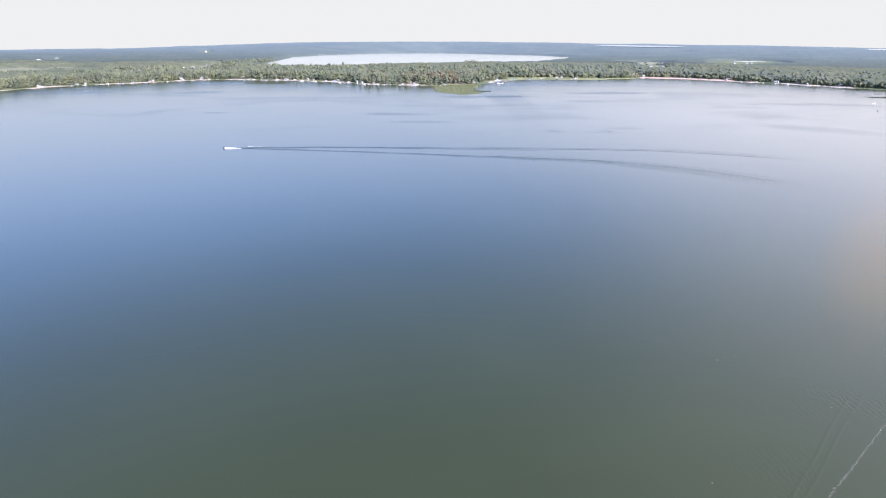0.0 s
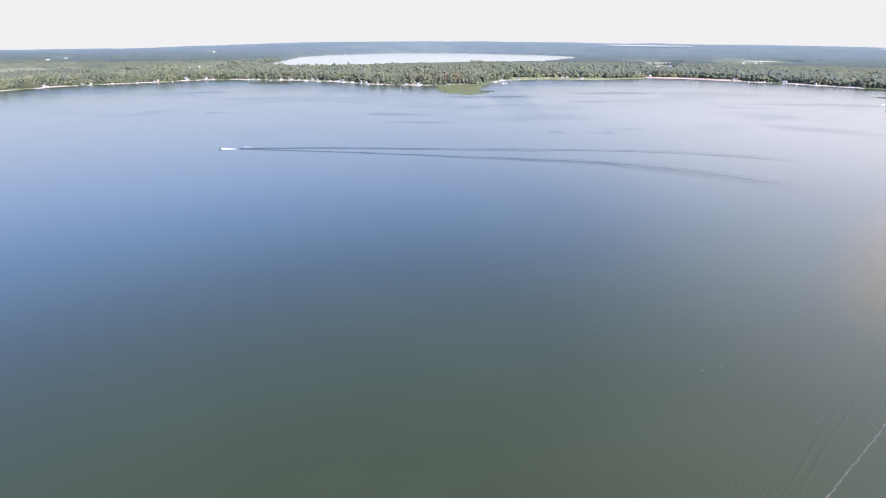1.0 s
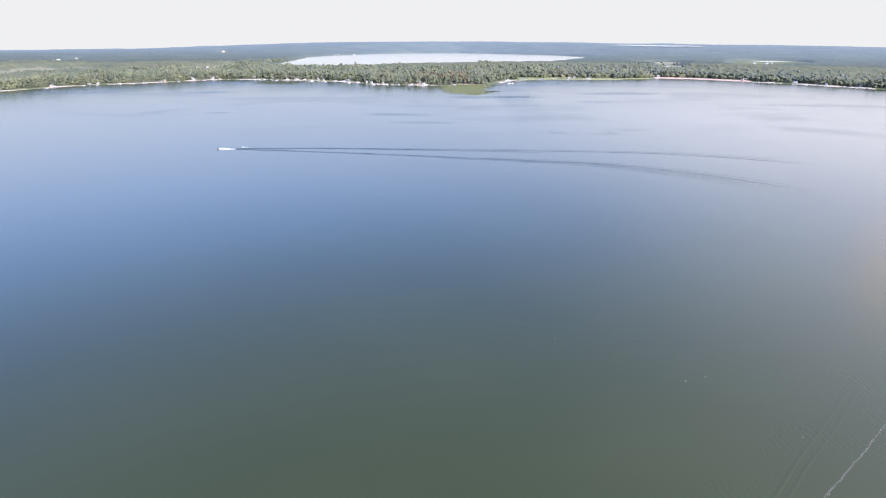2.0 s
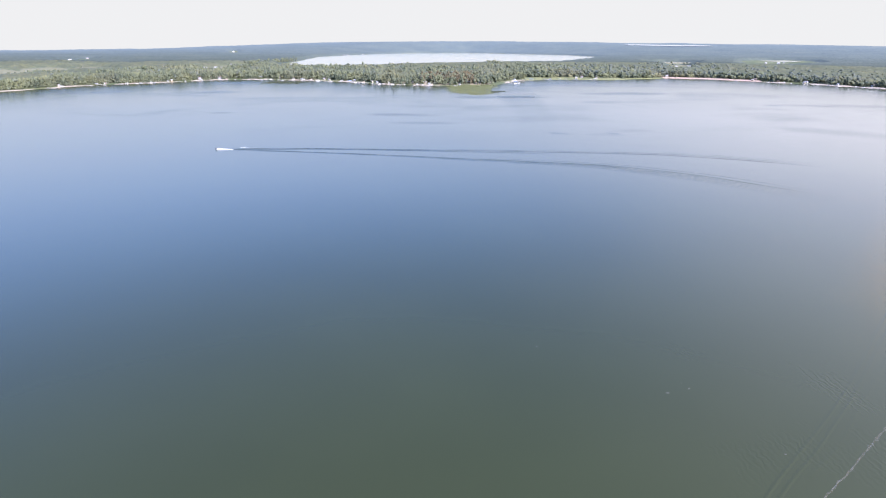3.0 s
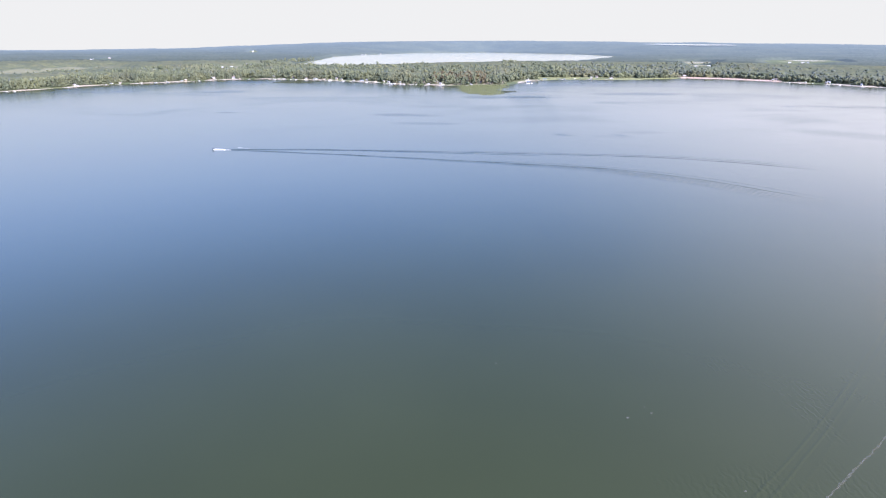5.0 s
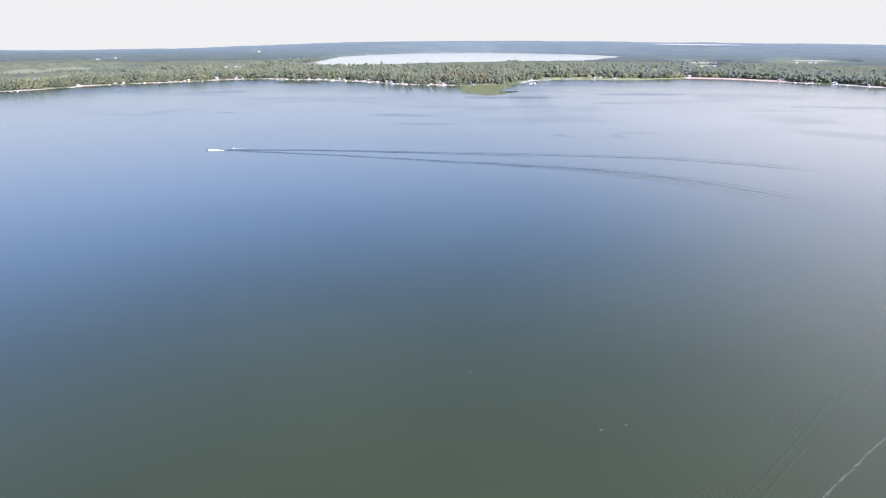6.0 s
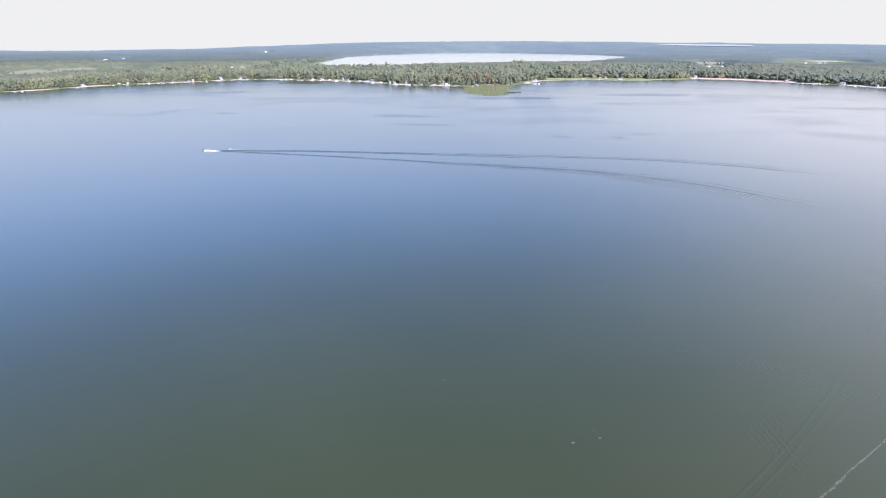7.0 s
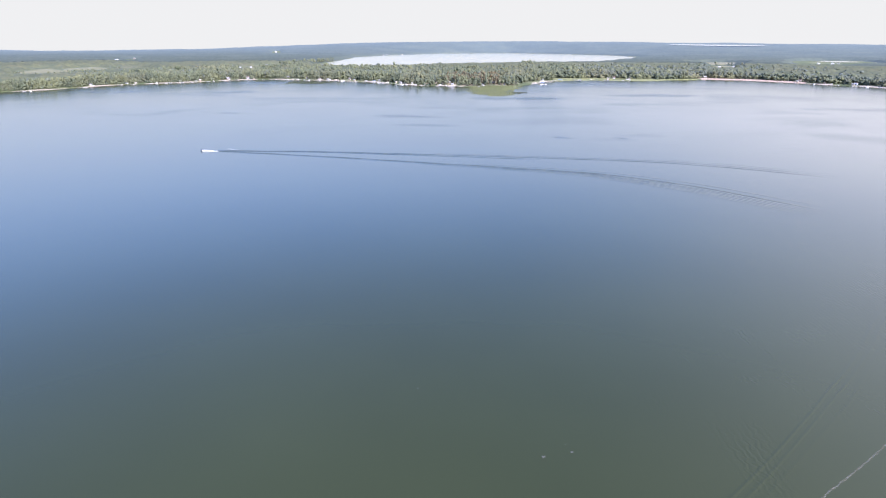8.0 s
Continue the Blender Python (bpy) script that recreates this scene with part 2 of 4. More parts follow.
def wobble(x, y, size, seed=0.0):
    """A cheap smooth variation in -1..1."""
    a, b = x / size + seed, y / size - seed * 1.7
    return (np.sin(a * 6.3 + 1.3 * np.sin(b * 5.1 + seed)) + np.sin(b * 6.9 + 1.7 * np.sin(a * 4.3 - seed)) + np.sin((a + b) * 3.7 + seed * 2)) / 3


def shore_y(x):
    return np.interp(x, SHORE_X, SHORE_Y) + 5 * wobble(x, x * 0, 70) + 2.5 * wobble(x, x * 0, 19, 2.0)


def inland(x, y):
    """Rough distance from the near lake's edge, positive on land."""
    slope = np.abs(shore_y(x + 8) - shore_y(x - 8)) / 16
    ahead = (y - shore_y(x)) / np.sqrt(1 + slope * slope)
    return np.maximum.reduce([ahead, np.abs(x) - 2000, -y - 1500])


def to_polygon(x, y, poly):
    """Distance to a closed outline, positive outside."""
    best, inside = np.full(np.shape(x), 1e9), np.zeros(np.shape(x), bool)
    for (ax, ay), (bx, by) in zip(poly, poly[1:] + poly[:1]):
        dx, dy = bx - ax, by - ay
        s = np.clip(((x - ax) * dx + (y - ay) * dy) / (dx * dx + dy * dy), 0, 1)
        best = np.minimum(best, np.hypot(x - ax - s * dx, y - ay - s * dy))
        inside ^= ((ay > y) != (by > y)) & (x < (bx - ax) * (y - ay) / (by - ay + 1e-9) + ax)
    return np.where(inside, -best, best)


def dry(x, y):
    """Distance from any water's edge, positive on land."""
    return np.minimum(inland(x, y), to_polygon(x, y, BACK_LAKE) + 8 * wobble(x, y, 160, 1.0))


def step(a, b, v):
    t = np.clip((v - a) / (b - a), 0, 1)
    return t * t * (3 - 2 * t)


def land_height(x, y):
    d = dry(x, y)
    r, az = np.hypot(x, y), np.degrees(np.arctan2(x, y))
    # ridge heights by bearing are set so the skyline fits the camera's view
    ridge = np.interp(az, [-60, -45, -41, -37, -32, -29, -24, -20.6, -16, -10, 0, 10, 16, 22, 30, 37.5, 45, 60], [8, 13, 9, 6, 10, 15, 28, 40, 57, 71, 79, 76, 71, 69, 64, 56, 42, 20])
    ridge = ridge + 0.8 * wobble(az, az * 0, 30) + 0.25 * wobble(az, az * 0, 9, 3.0)
    hill = np.where(d > 0, (3 + 3 * wobble(x, y, 700)) * step(20, 250, d), 0)
    return np.where(d > 0, 0.35 + 1.2 * step(0, 12, d), np.maximum(-3, d * 0.12 - 0.3)) + hill + (ridge - 14) * step(2900, 4930, r) * step(0, 400, d)


def sheet(name, az, radii, height, mat, keep=None):
    """A polar grid round the start of the flight, with heights from a function."""
    a, r = np.meshgrid(np.radians(az), radii)
    x, y = r * np.sin(a), r * np.cos(a)
    z = height(x, y)
    rows, cols = a.shape
    idx = np.arange(rows * cols).reshape(rows, cols)
    quads = np.stack([idx[:-1, :-1], idx[:-1, 1:], idx[1:, 1:], idx[1:, :-1]], -1).reshape(-1, 4)[:, ::-1]
    verts = np.stack([x, y, z], -1).reshape(-1, 3)
    if keep is not None:
        k = keep(x, y)
        k4 = (k[:-1, :-1] | k[:-1, 1:] | k[1:, 1:] | k[1:, :-1]).reshape(-1)
        quads = quads[k4]
        used = np.unique(quads)
        new_id = np.zeros(len(verts), int)
        new_id[used] = np.arange(len(used))
        verts, quads = verts[used], new_id[quads]
    return solid(name, verts, quads, mat)


def solid(name, verts, faces, mat, smooth=True):
    me = bpy.data.meshes.new(name)
    me.from_pydata(np.asarray(verts).tolist(), [], faces.tolist() if isinstance(faces, np.ndarray) else faces)
    me.materials.append(mat)
    if smooth:
        me.polygons.foreach_set("use_smooth", np.ones(len(me.polygons), bool))
    me.update()
    return new(name, me)


fine_az = np.arange(-48, 48.01, 0.4)
all_az = np.concatenate([fine_az, np.arange(52, 312, 4.0), [312.0]])
ground = sheet("ground", all_az, np.concatenate([[1, 300, 600], np.arange(700, 1500, 12), np.arange(1500, 3000, 25), np.arange(3000, 4960, 40)]), land_height, M_GROUND)
tagged(ground, "low lakeside land with grass, soil and sand", "ground", kind="structure")

water = sheet("water", all_az, np.concatenate([[0.5, 100, 400, 600], np.arange(640, 1400, 16.0), [1500, 2000, 3000, 4000, 4640]]), lambda x, y: x * 0, M_WATER)
# small waves run up along the shores, all but in the lee of the point
wx, wy, _ = np.array([v.co for v in water.data.vertices]).T
off_land = np.clip(-inland(wx, wy), 0, 900)
onshore = (1 - step(50, 260, off_land)) * (1 - 0.85 * np.exp(-((wx + 65) / 95) ** 2)) * (0.8 + 0.35 * wobble(wx, wy, 150, 2.0))
water.data.attributes.new("onshore", "FLOAT", "POINT").data.foreach_set("value", np.clip(onshore, 0, 1).astype(np.float32))
tagged(water, "calm blue-green lake water with faint ripples", "lake", kind="structure")


back_water = sheet("water_back_lake", np.linspace(-24, 18, 60), np.linspace(1500, 4640, 20), lambda x, y: x * 0 + 0.03, M_CALM)
tagged(back_water, "still pale lake behind the wooded point", "lake", kind="structure")

# ---- the woods farther inland: one canopy of crowns ----
def crown_tops(x, y, size):
    """Domes of neighbouring crowns on a jittered grid, 0..1."""
    gx, gy = np.floor(x / size), np.floor(y / size)
    top = np.zeros(np.shape(x))
    for i in (-1, 0, 1):
        for j in (-1, 0, 1):
            cx, cy = gx + i, gy + j
            h1 = np.mod(np.sin(cx * 127.1 + cy * 311.7) * 43758.5453, 1)
            h2 = np.mod(np.sin(cx * 269.5 + cy * 183.3) * 43758.5453, 1)
            h3 = np.mod(np.sin(cx * 419.2 + cy * 371.9) * 43758.5453, 1)
            d = np.hypot(x - (cx + 0.15 + 0.7 * h1) * size, y - (cy + 0.15 + 0.7 * h2) * size) / size
            top = np.maximum(top, (0.55 + 0.45 * h3) * np.clip(1 - d * d * 1.3, 0, 1))
    return top


# fields and yards among the woods, stretched to fit the camera's view: centre, half length along the sight line, half
# width
CLEARINGS = [(-950, 1205, 176, 48), (-920, 1300, 172, 54), (-890, 1412, 152, 42), (-615, 1477, 200, 45), (-628, 1650, 140, 55), (-1310, 1960, 150, 40),
             (-1400, 2190, 150, 30), (-1330, 3400, 240, 22), (725, 2190, 200, 85), (625, 1820, 160, 40), (1010, 2100, 200, 90), (1195, 2390, 280, 140)]


def to_clearing(x, y):
    """Rough distance to the nearest clearing, negative inside."""
    out = np.full(np.shape(x), 1e9)
    for cx, cy, along, across in CLEARINGS:
        r = math.hypot(cx, cy)
        ux, uy = cx / r, cy / r
        u, v = (x - cx) * ux + (y - cy) * uy, (x - cx) * uy - (y - cy) * ux
        out = np.minimum(out, (np.sqrt((u / along) ** 2 + (v / across) ** 2) - 1) * min(along, across))
    return out + 5 * wobble(x, y, 60)


def in_clearing(x, y):
    return to_clearing(x, y) < 0


# cottages along the shores: place, width, depth, wall height, turn, paint, roof
COTTAGES = [(-692, 838, 9, 7, 3.0, 20, "cream", "brown"), (-601, 1003, 6.5, 6, 3.2, 60, "white", "grey"), (-532, 1092, 9, 6, 2.8, 50, "brown", "brown"),
            (-492, 1122, 8, 6, 2.8, 45, "brown", "grey"), (-466, 1152, 9, 7, 3.0, 40, "grey", "brown"), (-437, 1186, 9, 7, 4.6, 10, "white", "grey"),
            (-420, 1190, 8, 6, 3.4, 5, "grey", "brown"), (-397, 1186, 10, 7, 3.0, 0, "tan", "grey"), (-352, 1172, 8, 6, 2.6, -10, "grey", "brown"),
            (-304, 1176, 8, 7, 3.2, 0, "cream", "brown"), (-318, 1212, 10, 8, 4.8, 10, "cream", "grey"), (-262, 1162, 9, 6, 2.8, -15, "tan", "brown"),
            (-222, 1165, 9, 7, 3.4, -10, "cream", "grey"), (-178, 1130, 8, 6, 2.8, -30, "tan", "brown"), (-143, 1128, 9, 7, 3.2, -20, "cream", "grey"),
            (-112, 1092, 9, 7, 3.0, -10, "tan", "brown"), (-80, 1100, 8, 7, 3.6, 0, "tan", "grey"), (-26, 1070, 8, 6, 2.8, 5, "grey", "brown"),
            (14, 1080, 11, 7, 3.2, 5, "cream", "brown"), (55, 1096, 7, 6, 3.4, 30, "cream", "brown"), (96, 1212, 9, 6, 2.8, 50, "tan", "brown"),
            (262, 1306, 9, 7, 3.6, 0, "grey", "grey"), (250, 1281, 7, 6, 3.0, 0, "grey", "brown"), (444, 1342, 8, 7, 3.2, 0, "tan", "grey"),
            (588, 1244, 9, 7, 3.4, -40, "tan", "brown"), (650, 1172, 7, 6, 3.0, -50, "grey", "grey"), (686, 1128, 10, 7, 3.2, -40, "brown", "brown"),
            (716, 1080, 9, 7, 3.0, -30, "tan", "brown"),
            (-132, 1102, 8, 7, 3.2, -25, "cream", "brown"), (-98, 1116, 8, 6, 3.0, -10, "white", "grey"), (-62, 1074, 9, 6, 3.2, 5, "tan", "grey"), (-45, 1096, 8, 7, 3.4, 0, "cream", "grey"),
            (-6, 1100, 9, 7, 3.2, 10, "tan", "brown"), (33, 1074, 8, 6, 3.0, 15, "white", "brown"), (40, 1116, 8, 7, 3.2, 20, "cream", "grey")]


def to_cottage(x, y):
    out = np.full(np.shape(x), 1e9)
    for cx, cy, *_ in COTTAGES:
        out = np.minimum(out, np.hypot(x - cx, y - cy))
    return out


def open_shore(x):
    """How far from the water the shore stays free of trees: sand, lawns and yards."""
    return np.where(x < 60, 8 + 3 * wobble(x, x * 0, 90, 5.0), np.where(x < 125, 14, np.where(x < 335, 40 + 8 * wobble(x, x * 0, 60, 1.0), np.where(x < 425, 12, np.where(x < 590, 26, 12)))))


def wood_depth(x, y):
    return np.minimum.reduce([inland(x, y) - open_shore(x) - np.where((x > -150) & (x < 62), 48, np.where(x > 120, 2, 10)), to_cottage(x, y) - 11, to_polygon(x, y, BACK_LAKE) - 5, to_clearing(x, y)])


def canopy_height(x, y):
    return land_height(x, y) - 0.5 + step(0, 24, wood_depth(x, y)) * (6.5 + 5.5 * crown_tops(x, y, 9.5) + 1.5 * wobble(x, y, 240))


def wooded(x, y):
    return wood_depth(x, y) > 0


SPLIT = 2000
AZ = np.arange(-47, 47.01, 0.13)
woods = sheet("woods", AZ, np.arange(1050, SPLIT + 1, 6.0), canopy_height, M_WOODS, wooded)
tagged(woods, "dense mixed green woods inland of the shore", "woods", kind="stuff")
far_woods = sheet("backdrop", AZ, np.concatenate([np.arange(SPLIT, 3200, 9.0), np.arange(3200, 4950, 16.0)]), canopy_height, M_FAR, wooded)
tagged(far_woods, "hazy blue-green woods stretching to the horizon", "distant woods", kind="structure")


# ---- trees ----
M_BARK = plain("grey_brown_bark", (0.26, 0.22, 0.18), 0.9, vary=0.3, scale=1.5)
M_LEAF = foliage("broad_leaves", (0.178, 0.201, 0.132), (0.2, 0.226, 0.145), (0.228, 0.25, 0.158), (0.245, 0.236, 0.155))
M_RUST = foliage("rusty_leaves", (0.15, 0.13, 0.088), (0.195, 0.167, 0.108), (0.225, 0.19, 0.122), (0.2, 0.165, 0.105))
M_PINE = foliage("pine_needles", (0.148, 0.175, 0.127), (0.172, 0.2, 0.138), (0.197, 0.22, 0.15), (0.21, 0.208, 0.14))
M_WILLOW = foliage("grey_green_leaves", (0.168, 0.196, 0.168), (0.198, 0.226, 0.192), (0.23, 0.256, 0.214), (0.215, 0.226, 0.18))


GOLD = (1 + 5 ** 0.5) / 2
BALL = np.array([(-1, GOLD, 0), (1, GOLD, 0), (-1, -GOLD, 0), (1, -GOLD, 0), (0, -1, GOLD), (0, 1, GOLD), (0, -1, -GOLD), (0, 1, -GOLD), (GOLD, 0, -1), (GOLD, 0, 1), (-GOLD, 0, -1), (-GOLD, 0, 1)]) / 1.902
BALL_FACES = [(0, 11, 5), (0, 5, 1), (0, 1, 7), (0, 7, 10), (0, 10, 11), (1, 5, 9), (5, 11, 4), (11, 10, 2), (10, 7, 6), (7, 1, 8),
              (3, 9, 4), (3, 4, 2), (3, 2, 6), (3, 6, 8), (3, 8, 9), (4, 9, 5), (2, 4, 11), (6, 2, 10), (8, 6, 7), (9, 8, 1)]


def clump(rng, centre, size, flat=0.7):
    """An uneven tuft of leaves with twenty faces."""
    v = BALL * (size * rng.uniform(0.6, 1.35, (12, 1))) * (1, 1, flat)
    a = rng.uniform(0, 6.28)
    turn = np.array([(math.cos(a), -math.sin(a), 0), (math.sin(a), math.cos(a), 0), (0, 0, 1)])
    return v @ turn.T + rng.uniform(-0.12, 0.12, (12, 3)) * size + centre, BALL_FACES


def join(pieces):
    verts, faces, n = [], [], 0
    for v, f in pieces:
        verts.append(np.asarray(v, float))
        faces += [tuple(i + n for i in q) for q in f]
        n += len(v)
    return np.concatenate(verts), faces


def limb(a, b, ra, rb, sides=5):
    """A tapered branch from a to b."""
    a, b = np.array(a, float), np.array(b, float)
    d = (b - a) / np.linalg.norm(b - a)
    u = np.cross(d, (0.3, 0.9, 0.1))
    u /= np.linalg.norm(u)
    w = np.cross(d, u)
    ring = [math.cos(k * 6.2832 / sides) * u + math.sin(k * 6.2832 / sides) * w for k in range(sides)]
    v = [a + r * ra for r in ring] + [b + r * rb for r in ring]
    f = [(k, (k + 1) % sides, sides + (k + 1) % sides, sides + k) for k in range(sides)] + [tuple(range(sides, 2 * sides))]
    return v, f


def crown_points(rng, kind, height, count):
    """Centres and sizes of the tufts of one crown."""
    out = []
    for k in range(count):
        if kind == "pine":
            t = (k + rng.uniform(0, 1)) / count
            z = height * (0.34 + 0.64 * t)
            r = height * 0.14 * (1.0 - 0.82 * t) * rng.uniform(0.35, 1.15)
            s = height * (0.085 - 0.05 * t) * rng.uniform(0.8, 1.3)
        else:
            t = rng.uniform(0, 1)
            z = height * (0.27 + 0.70 * t)
            r = height * 0.215 * math.sqrt(max(0.03, 1 - (2 * t - 0.85) ** 2 / 1.5)) * rng.uniform(0.3, 1.1)
            s = height * (0.14 if kind == "bush" else 0.088) * rng.uniform(0.7, 1.35)
        a = rng.uniform(0, 6.2832)
        out.append(((r * math.cos(a), r * math.sin(a), z), s))
    return out


def tree_meshes(kind, seed, height, count):
    rng = np.random.default_rng(seed)
    points = crown_points(rng, kind, height, count)
    wood = [limb((0, 0, -0.4), (0.1, 0.05, height * 0.45), 0.021 * height, 0.014 * height, 7),
            limb((0.1, 0.05, height * 0.44), (0.2, 0, height * 0.9), 0.014 * height, 0.003 * height, 6)]
    for (x, y, z), _ in points[::max(1, count // 9)]:
        z0 = max(0.2 * height, z - 0.12 * height)
        wood.append(limb((0.1, 0.03, z0), (x * 0.85, y * 0.85, z), 0.006 * height, 0.002 * height, 4))
    low = [((rng.uniform(-0.2, 0.2) * height, rng.uniform(-0.2, 0.2) * height, rng.uniform(0.03, 0.2) * height), height * rng.uniform(0.06, 0.12)) for _ in range(9)]
    leaves = [clump(rng, np.array(c), s, 0.45 if kind == "pine" else 0.75) for c, s in points + low]
    meshes = []
    for name, parts, mat in (("trunk", wood, M_BARK), ("crown", leaves, M_PINE if kind == "pine" else M_LEAF)):
        v, f = join(parts)
        me = bpy.data.meshes.new(name)
        me.from_pydata(v.tolist(), [], f)
        me.materials.append(mat)
        me.update()
        meshes.append(me)
    return meshes


KINDS = [("broad", 11, 12.0, 44), ("broad", 12, 12.0, 50), ("broad", 13, 12.0, 40), ("pine", 14, 14.0, 46), ("pine", 15, 14.0, 42), ("broad", 16, 12.0, 54)]
TREE_MESHES = [tree_meshes(*k) for k in KINDS]
TREE_LABELS = {"broad": "leafy green broadleaf tree on the lake shore", "pine": "tall dark green pine tree near the lake shore"}


def tree(which, x, y, size, turn):
    kind = KINDS[which][0]
    top = new("pine_tree" if kind == "pine" else "tree")
    top.matrix_world = pose(x, y, float(land_height(np.array(x), np.array(y))), 0, 0, turn) @ Matrix.Scale(size, 4)
    tagged(top, TREE_LABELS[kind], "tree", "shore trees")
    for me in TREE_MESHES[which]:
        ob = new(me.name, me)
        ob.parent = top
    return top


rng = np.random.default_rng(5)
N = 72000
tx = np.where(np.arange(N) % 5 == 0, rng.uniform(-700, -480, N), rng.uniform(-1250, 1150, N))
td = np.where(np.arange(N) % 3 == 0, rng.uniform(2, 75, N), rng.uniform(50, 430, N))
ty = shore_y(tx) + td * np.sqrt(1 + (np.abs(shore_y(tx + 8) - shore_y(tx - 8)) / 16) ** 2)
az = np.degrees(np.arctan2(tx, ty))
yard = wobble(tx, ty, 55, 4.0) > 0.3
ok = ~((tx > -150) & (tx < 62) & (td < 58) & (rng.uniform(0, 1, N) < 0.6)) & (az > -46) & (az < 44) & (dry(tx, ty) > 3) & (td > open_shore(tx)) & ~(yard & (td < 18)) & ~in_clearing(tx, ty)
tr = np.hypot(tx - 29, ty - 16)
for cx, cy, cw, cd, *_ in COTTAGES:
    cr = math.hypot(cx - 29, cy - 16)
    side = np.abs((tx - 29) * (cy - 16) - (ty - 16) * (cx - 29)) / cr
    ok &= ~((side < cw * 0.3) & (tr < cr + 2) & (tr > cr - 15)) & ~(np.hypot(tx - cx, ty - cy) < cw * 0.9)
tx, ty, td = tx[ok], ty[ok], td[ok]
near = np.argsort(td - open_shore(tx) + rng.uniform(0, 16, len(td)))[:300]
for k in near:
    tree(int(rng.choice([0, 1, 2, 3, 4, 5], p=[0.22, 0.22, 0.17, 0.11, 0.08, 0.2] if tx[k] < 120 else [0.28, 0.27, 0.22, 0, 0, 0.23])), float(tx[k]), float(ty[k]), float(rng.uniform(0.4, 1.2)), float(rng.uniform(0, 360)))


def belt(name, kind, xs, ys, seed, mat, label, tufts=6, low=2):
    """Many trees of one kind in one mesh."""
    r = np.random.default_rng(seed)
    temps = []
    for k in range(9):
        pts = crown_points(r, kind, 1.0, tufts)
        v, f = join([clump(r, np.array(c), s * (1.3 if tufts > 4 else 2.0), 0.95 if kind == "bush" else 1.5 if tufts > 4 else 1.05) for c, s in pts]
                    + [clump(r, np.array((r.uniform(-0.28, 0.28), r.uniform(-0.28, 0.28), r.uniform(0.04, 0.24))), r.uniform(0.12, 0.2), 0.8) for _ in range(low)]
                    + [limb((0, 0, -0.03), (0, 0, 0.6), 0.014, 0.006, 3)])
        temps.append((v, f))
    z0 = land_height(xs, ys)
    verts, faces, n = [], [], 0
    for x, y, z in zip(xs, ys, z0):
        v, f = temps[r.integers(9)]
        h = r.choice([r.uniform(5, 9), r.uniform(9, 14)], p=[0.22, 0.78]) * {"pine": 1.2, "broad": 1.0, "bush": 0.5}[kind]
        h *= 1.0 if kind == "bush" else 1.0 - 0.15 * float(step(250, 480, x))
        a = r.uniform(0, 6.28)
        h *= 1.0 + 0.22 * float(wobble(x, y, 75, 3.0))
        h *= 1.0 - 0.3 * float(step(-640, -760, x))
        wide = h * r.uniform(0.65, 1.2) * (1 + 0.4 * float(step(100, 220, x)))
        c, s = math.cos(a) * wide, math.sin(a) * wide
        verts.append(np.stack([v[:, 0] * c - v[:, 1] * s + x, v[:, 0] * s + v[:, 1] * c + y, v[:, 2] * h + z], -1))
        faces += [tuple(i + n for i in q) for q in f]
        n += len(v)
    me = bpy.data.meshes.new(name)
    me.from_pydata(np.concatenate(verts).tolist(), [], faces)
    me.materials.append(mat)
    me.polygons.foreach_set("use_smooth", np.ones(len(me.polygons), bool))
    me.update()
    return tagged(new(name, me), label, "woods", kind="stuff")


rest = np.setdiff1d(np.arange(len(tx)), near)
rest = rest[rng.permutation(len(rest))]
front = rest[td[rest] < open_shore(tx[rest]) + 50][:4200]
behind = rest[td[rest] >= open_shore(tx[rest]) + 50][:11500]
for name_, seed_, some, tufts_, low_, where_ in (("shore", 21, front, 8, 2, "crowding behind the shore"), ("inner", 27, behind, 3, 0, "standing close together inland")):
    stand_ = wobble(tx[some], ty[some], 130, 7.0) + rng.uniform(-0.5, 0.5, len(some))
    pine_ = stand_ > 0.5 + 0.8 * step(60, 200, tx[some])
    grey_ = ~pine_ & (rng.uniform(0, 1, len(some)) < 0.08 + 0.5 * step(150, 260, tx[some]))
    leafy_ = ~pine_ & ~grey_
    belt("broadleaf_woods", "broad", tx[some][leafy_], ty[some][leafy_], seed_, M_LEAF, "green broadleaf trees " + where_, tufts_, low_)
    belt("pine_woods", "pine", tx[some][pine_], ty[some][pine_], seed_ + 1, M_PINE, "dark pine trees " + where_, tufts_, low_)
    belt("willow_woods", "broad", tx[some][grey_], ty[some][grey_], seed_ + 2, M_WILLOW, "grey-green willows " + where_, tufts_, low_)

far = np.random.default_rng(9)
bx, by = far.uniform(-75, 30, 240), far.uniform(1066, 1230, 240)
# bushes and young growth at the woods' edge
ux = np.concatenate([far.uniform(-1100, 950, 2700), far.uniform(-700, -560, 400), far.uniform(120, 340, 350), far.uniform(330, 760, 900)])
ud = open_shore(ux) - 3 + far.uniform(0, 1, len(ux)) ** 1.3 * 40
uy = shore_y(ux) + ud * np.sqrt(1 + (np.abs(shore_y(ux + 8) - shore_y(ux - 8)) / 16) ** 2)
fit_ = ~((ux > -150) & (ux < 62) & (far.uniform(0, 1, len(ux)) < 0.5)) & (dry(ux, uy) > 3) & (to_cottage(ux, uy) > 8) & ~((wobble(ux, uy, 55, 4.0) > 0.3) & (ud < 14))
belt("undergrowth", "bush", ux[fit_], uy[fit_], 24, M_LEAF, "low green bushes and young trees under the woods' edge", 3, 1)
keep_ = (dry(bx, by) > 10) & (to_cottage(bx, by) > 8)
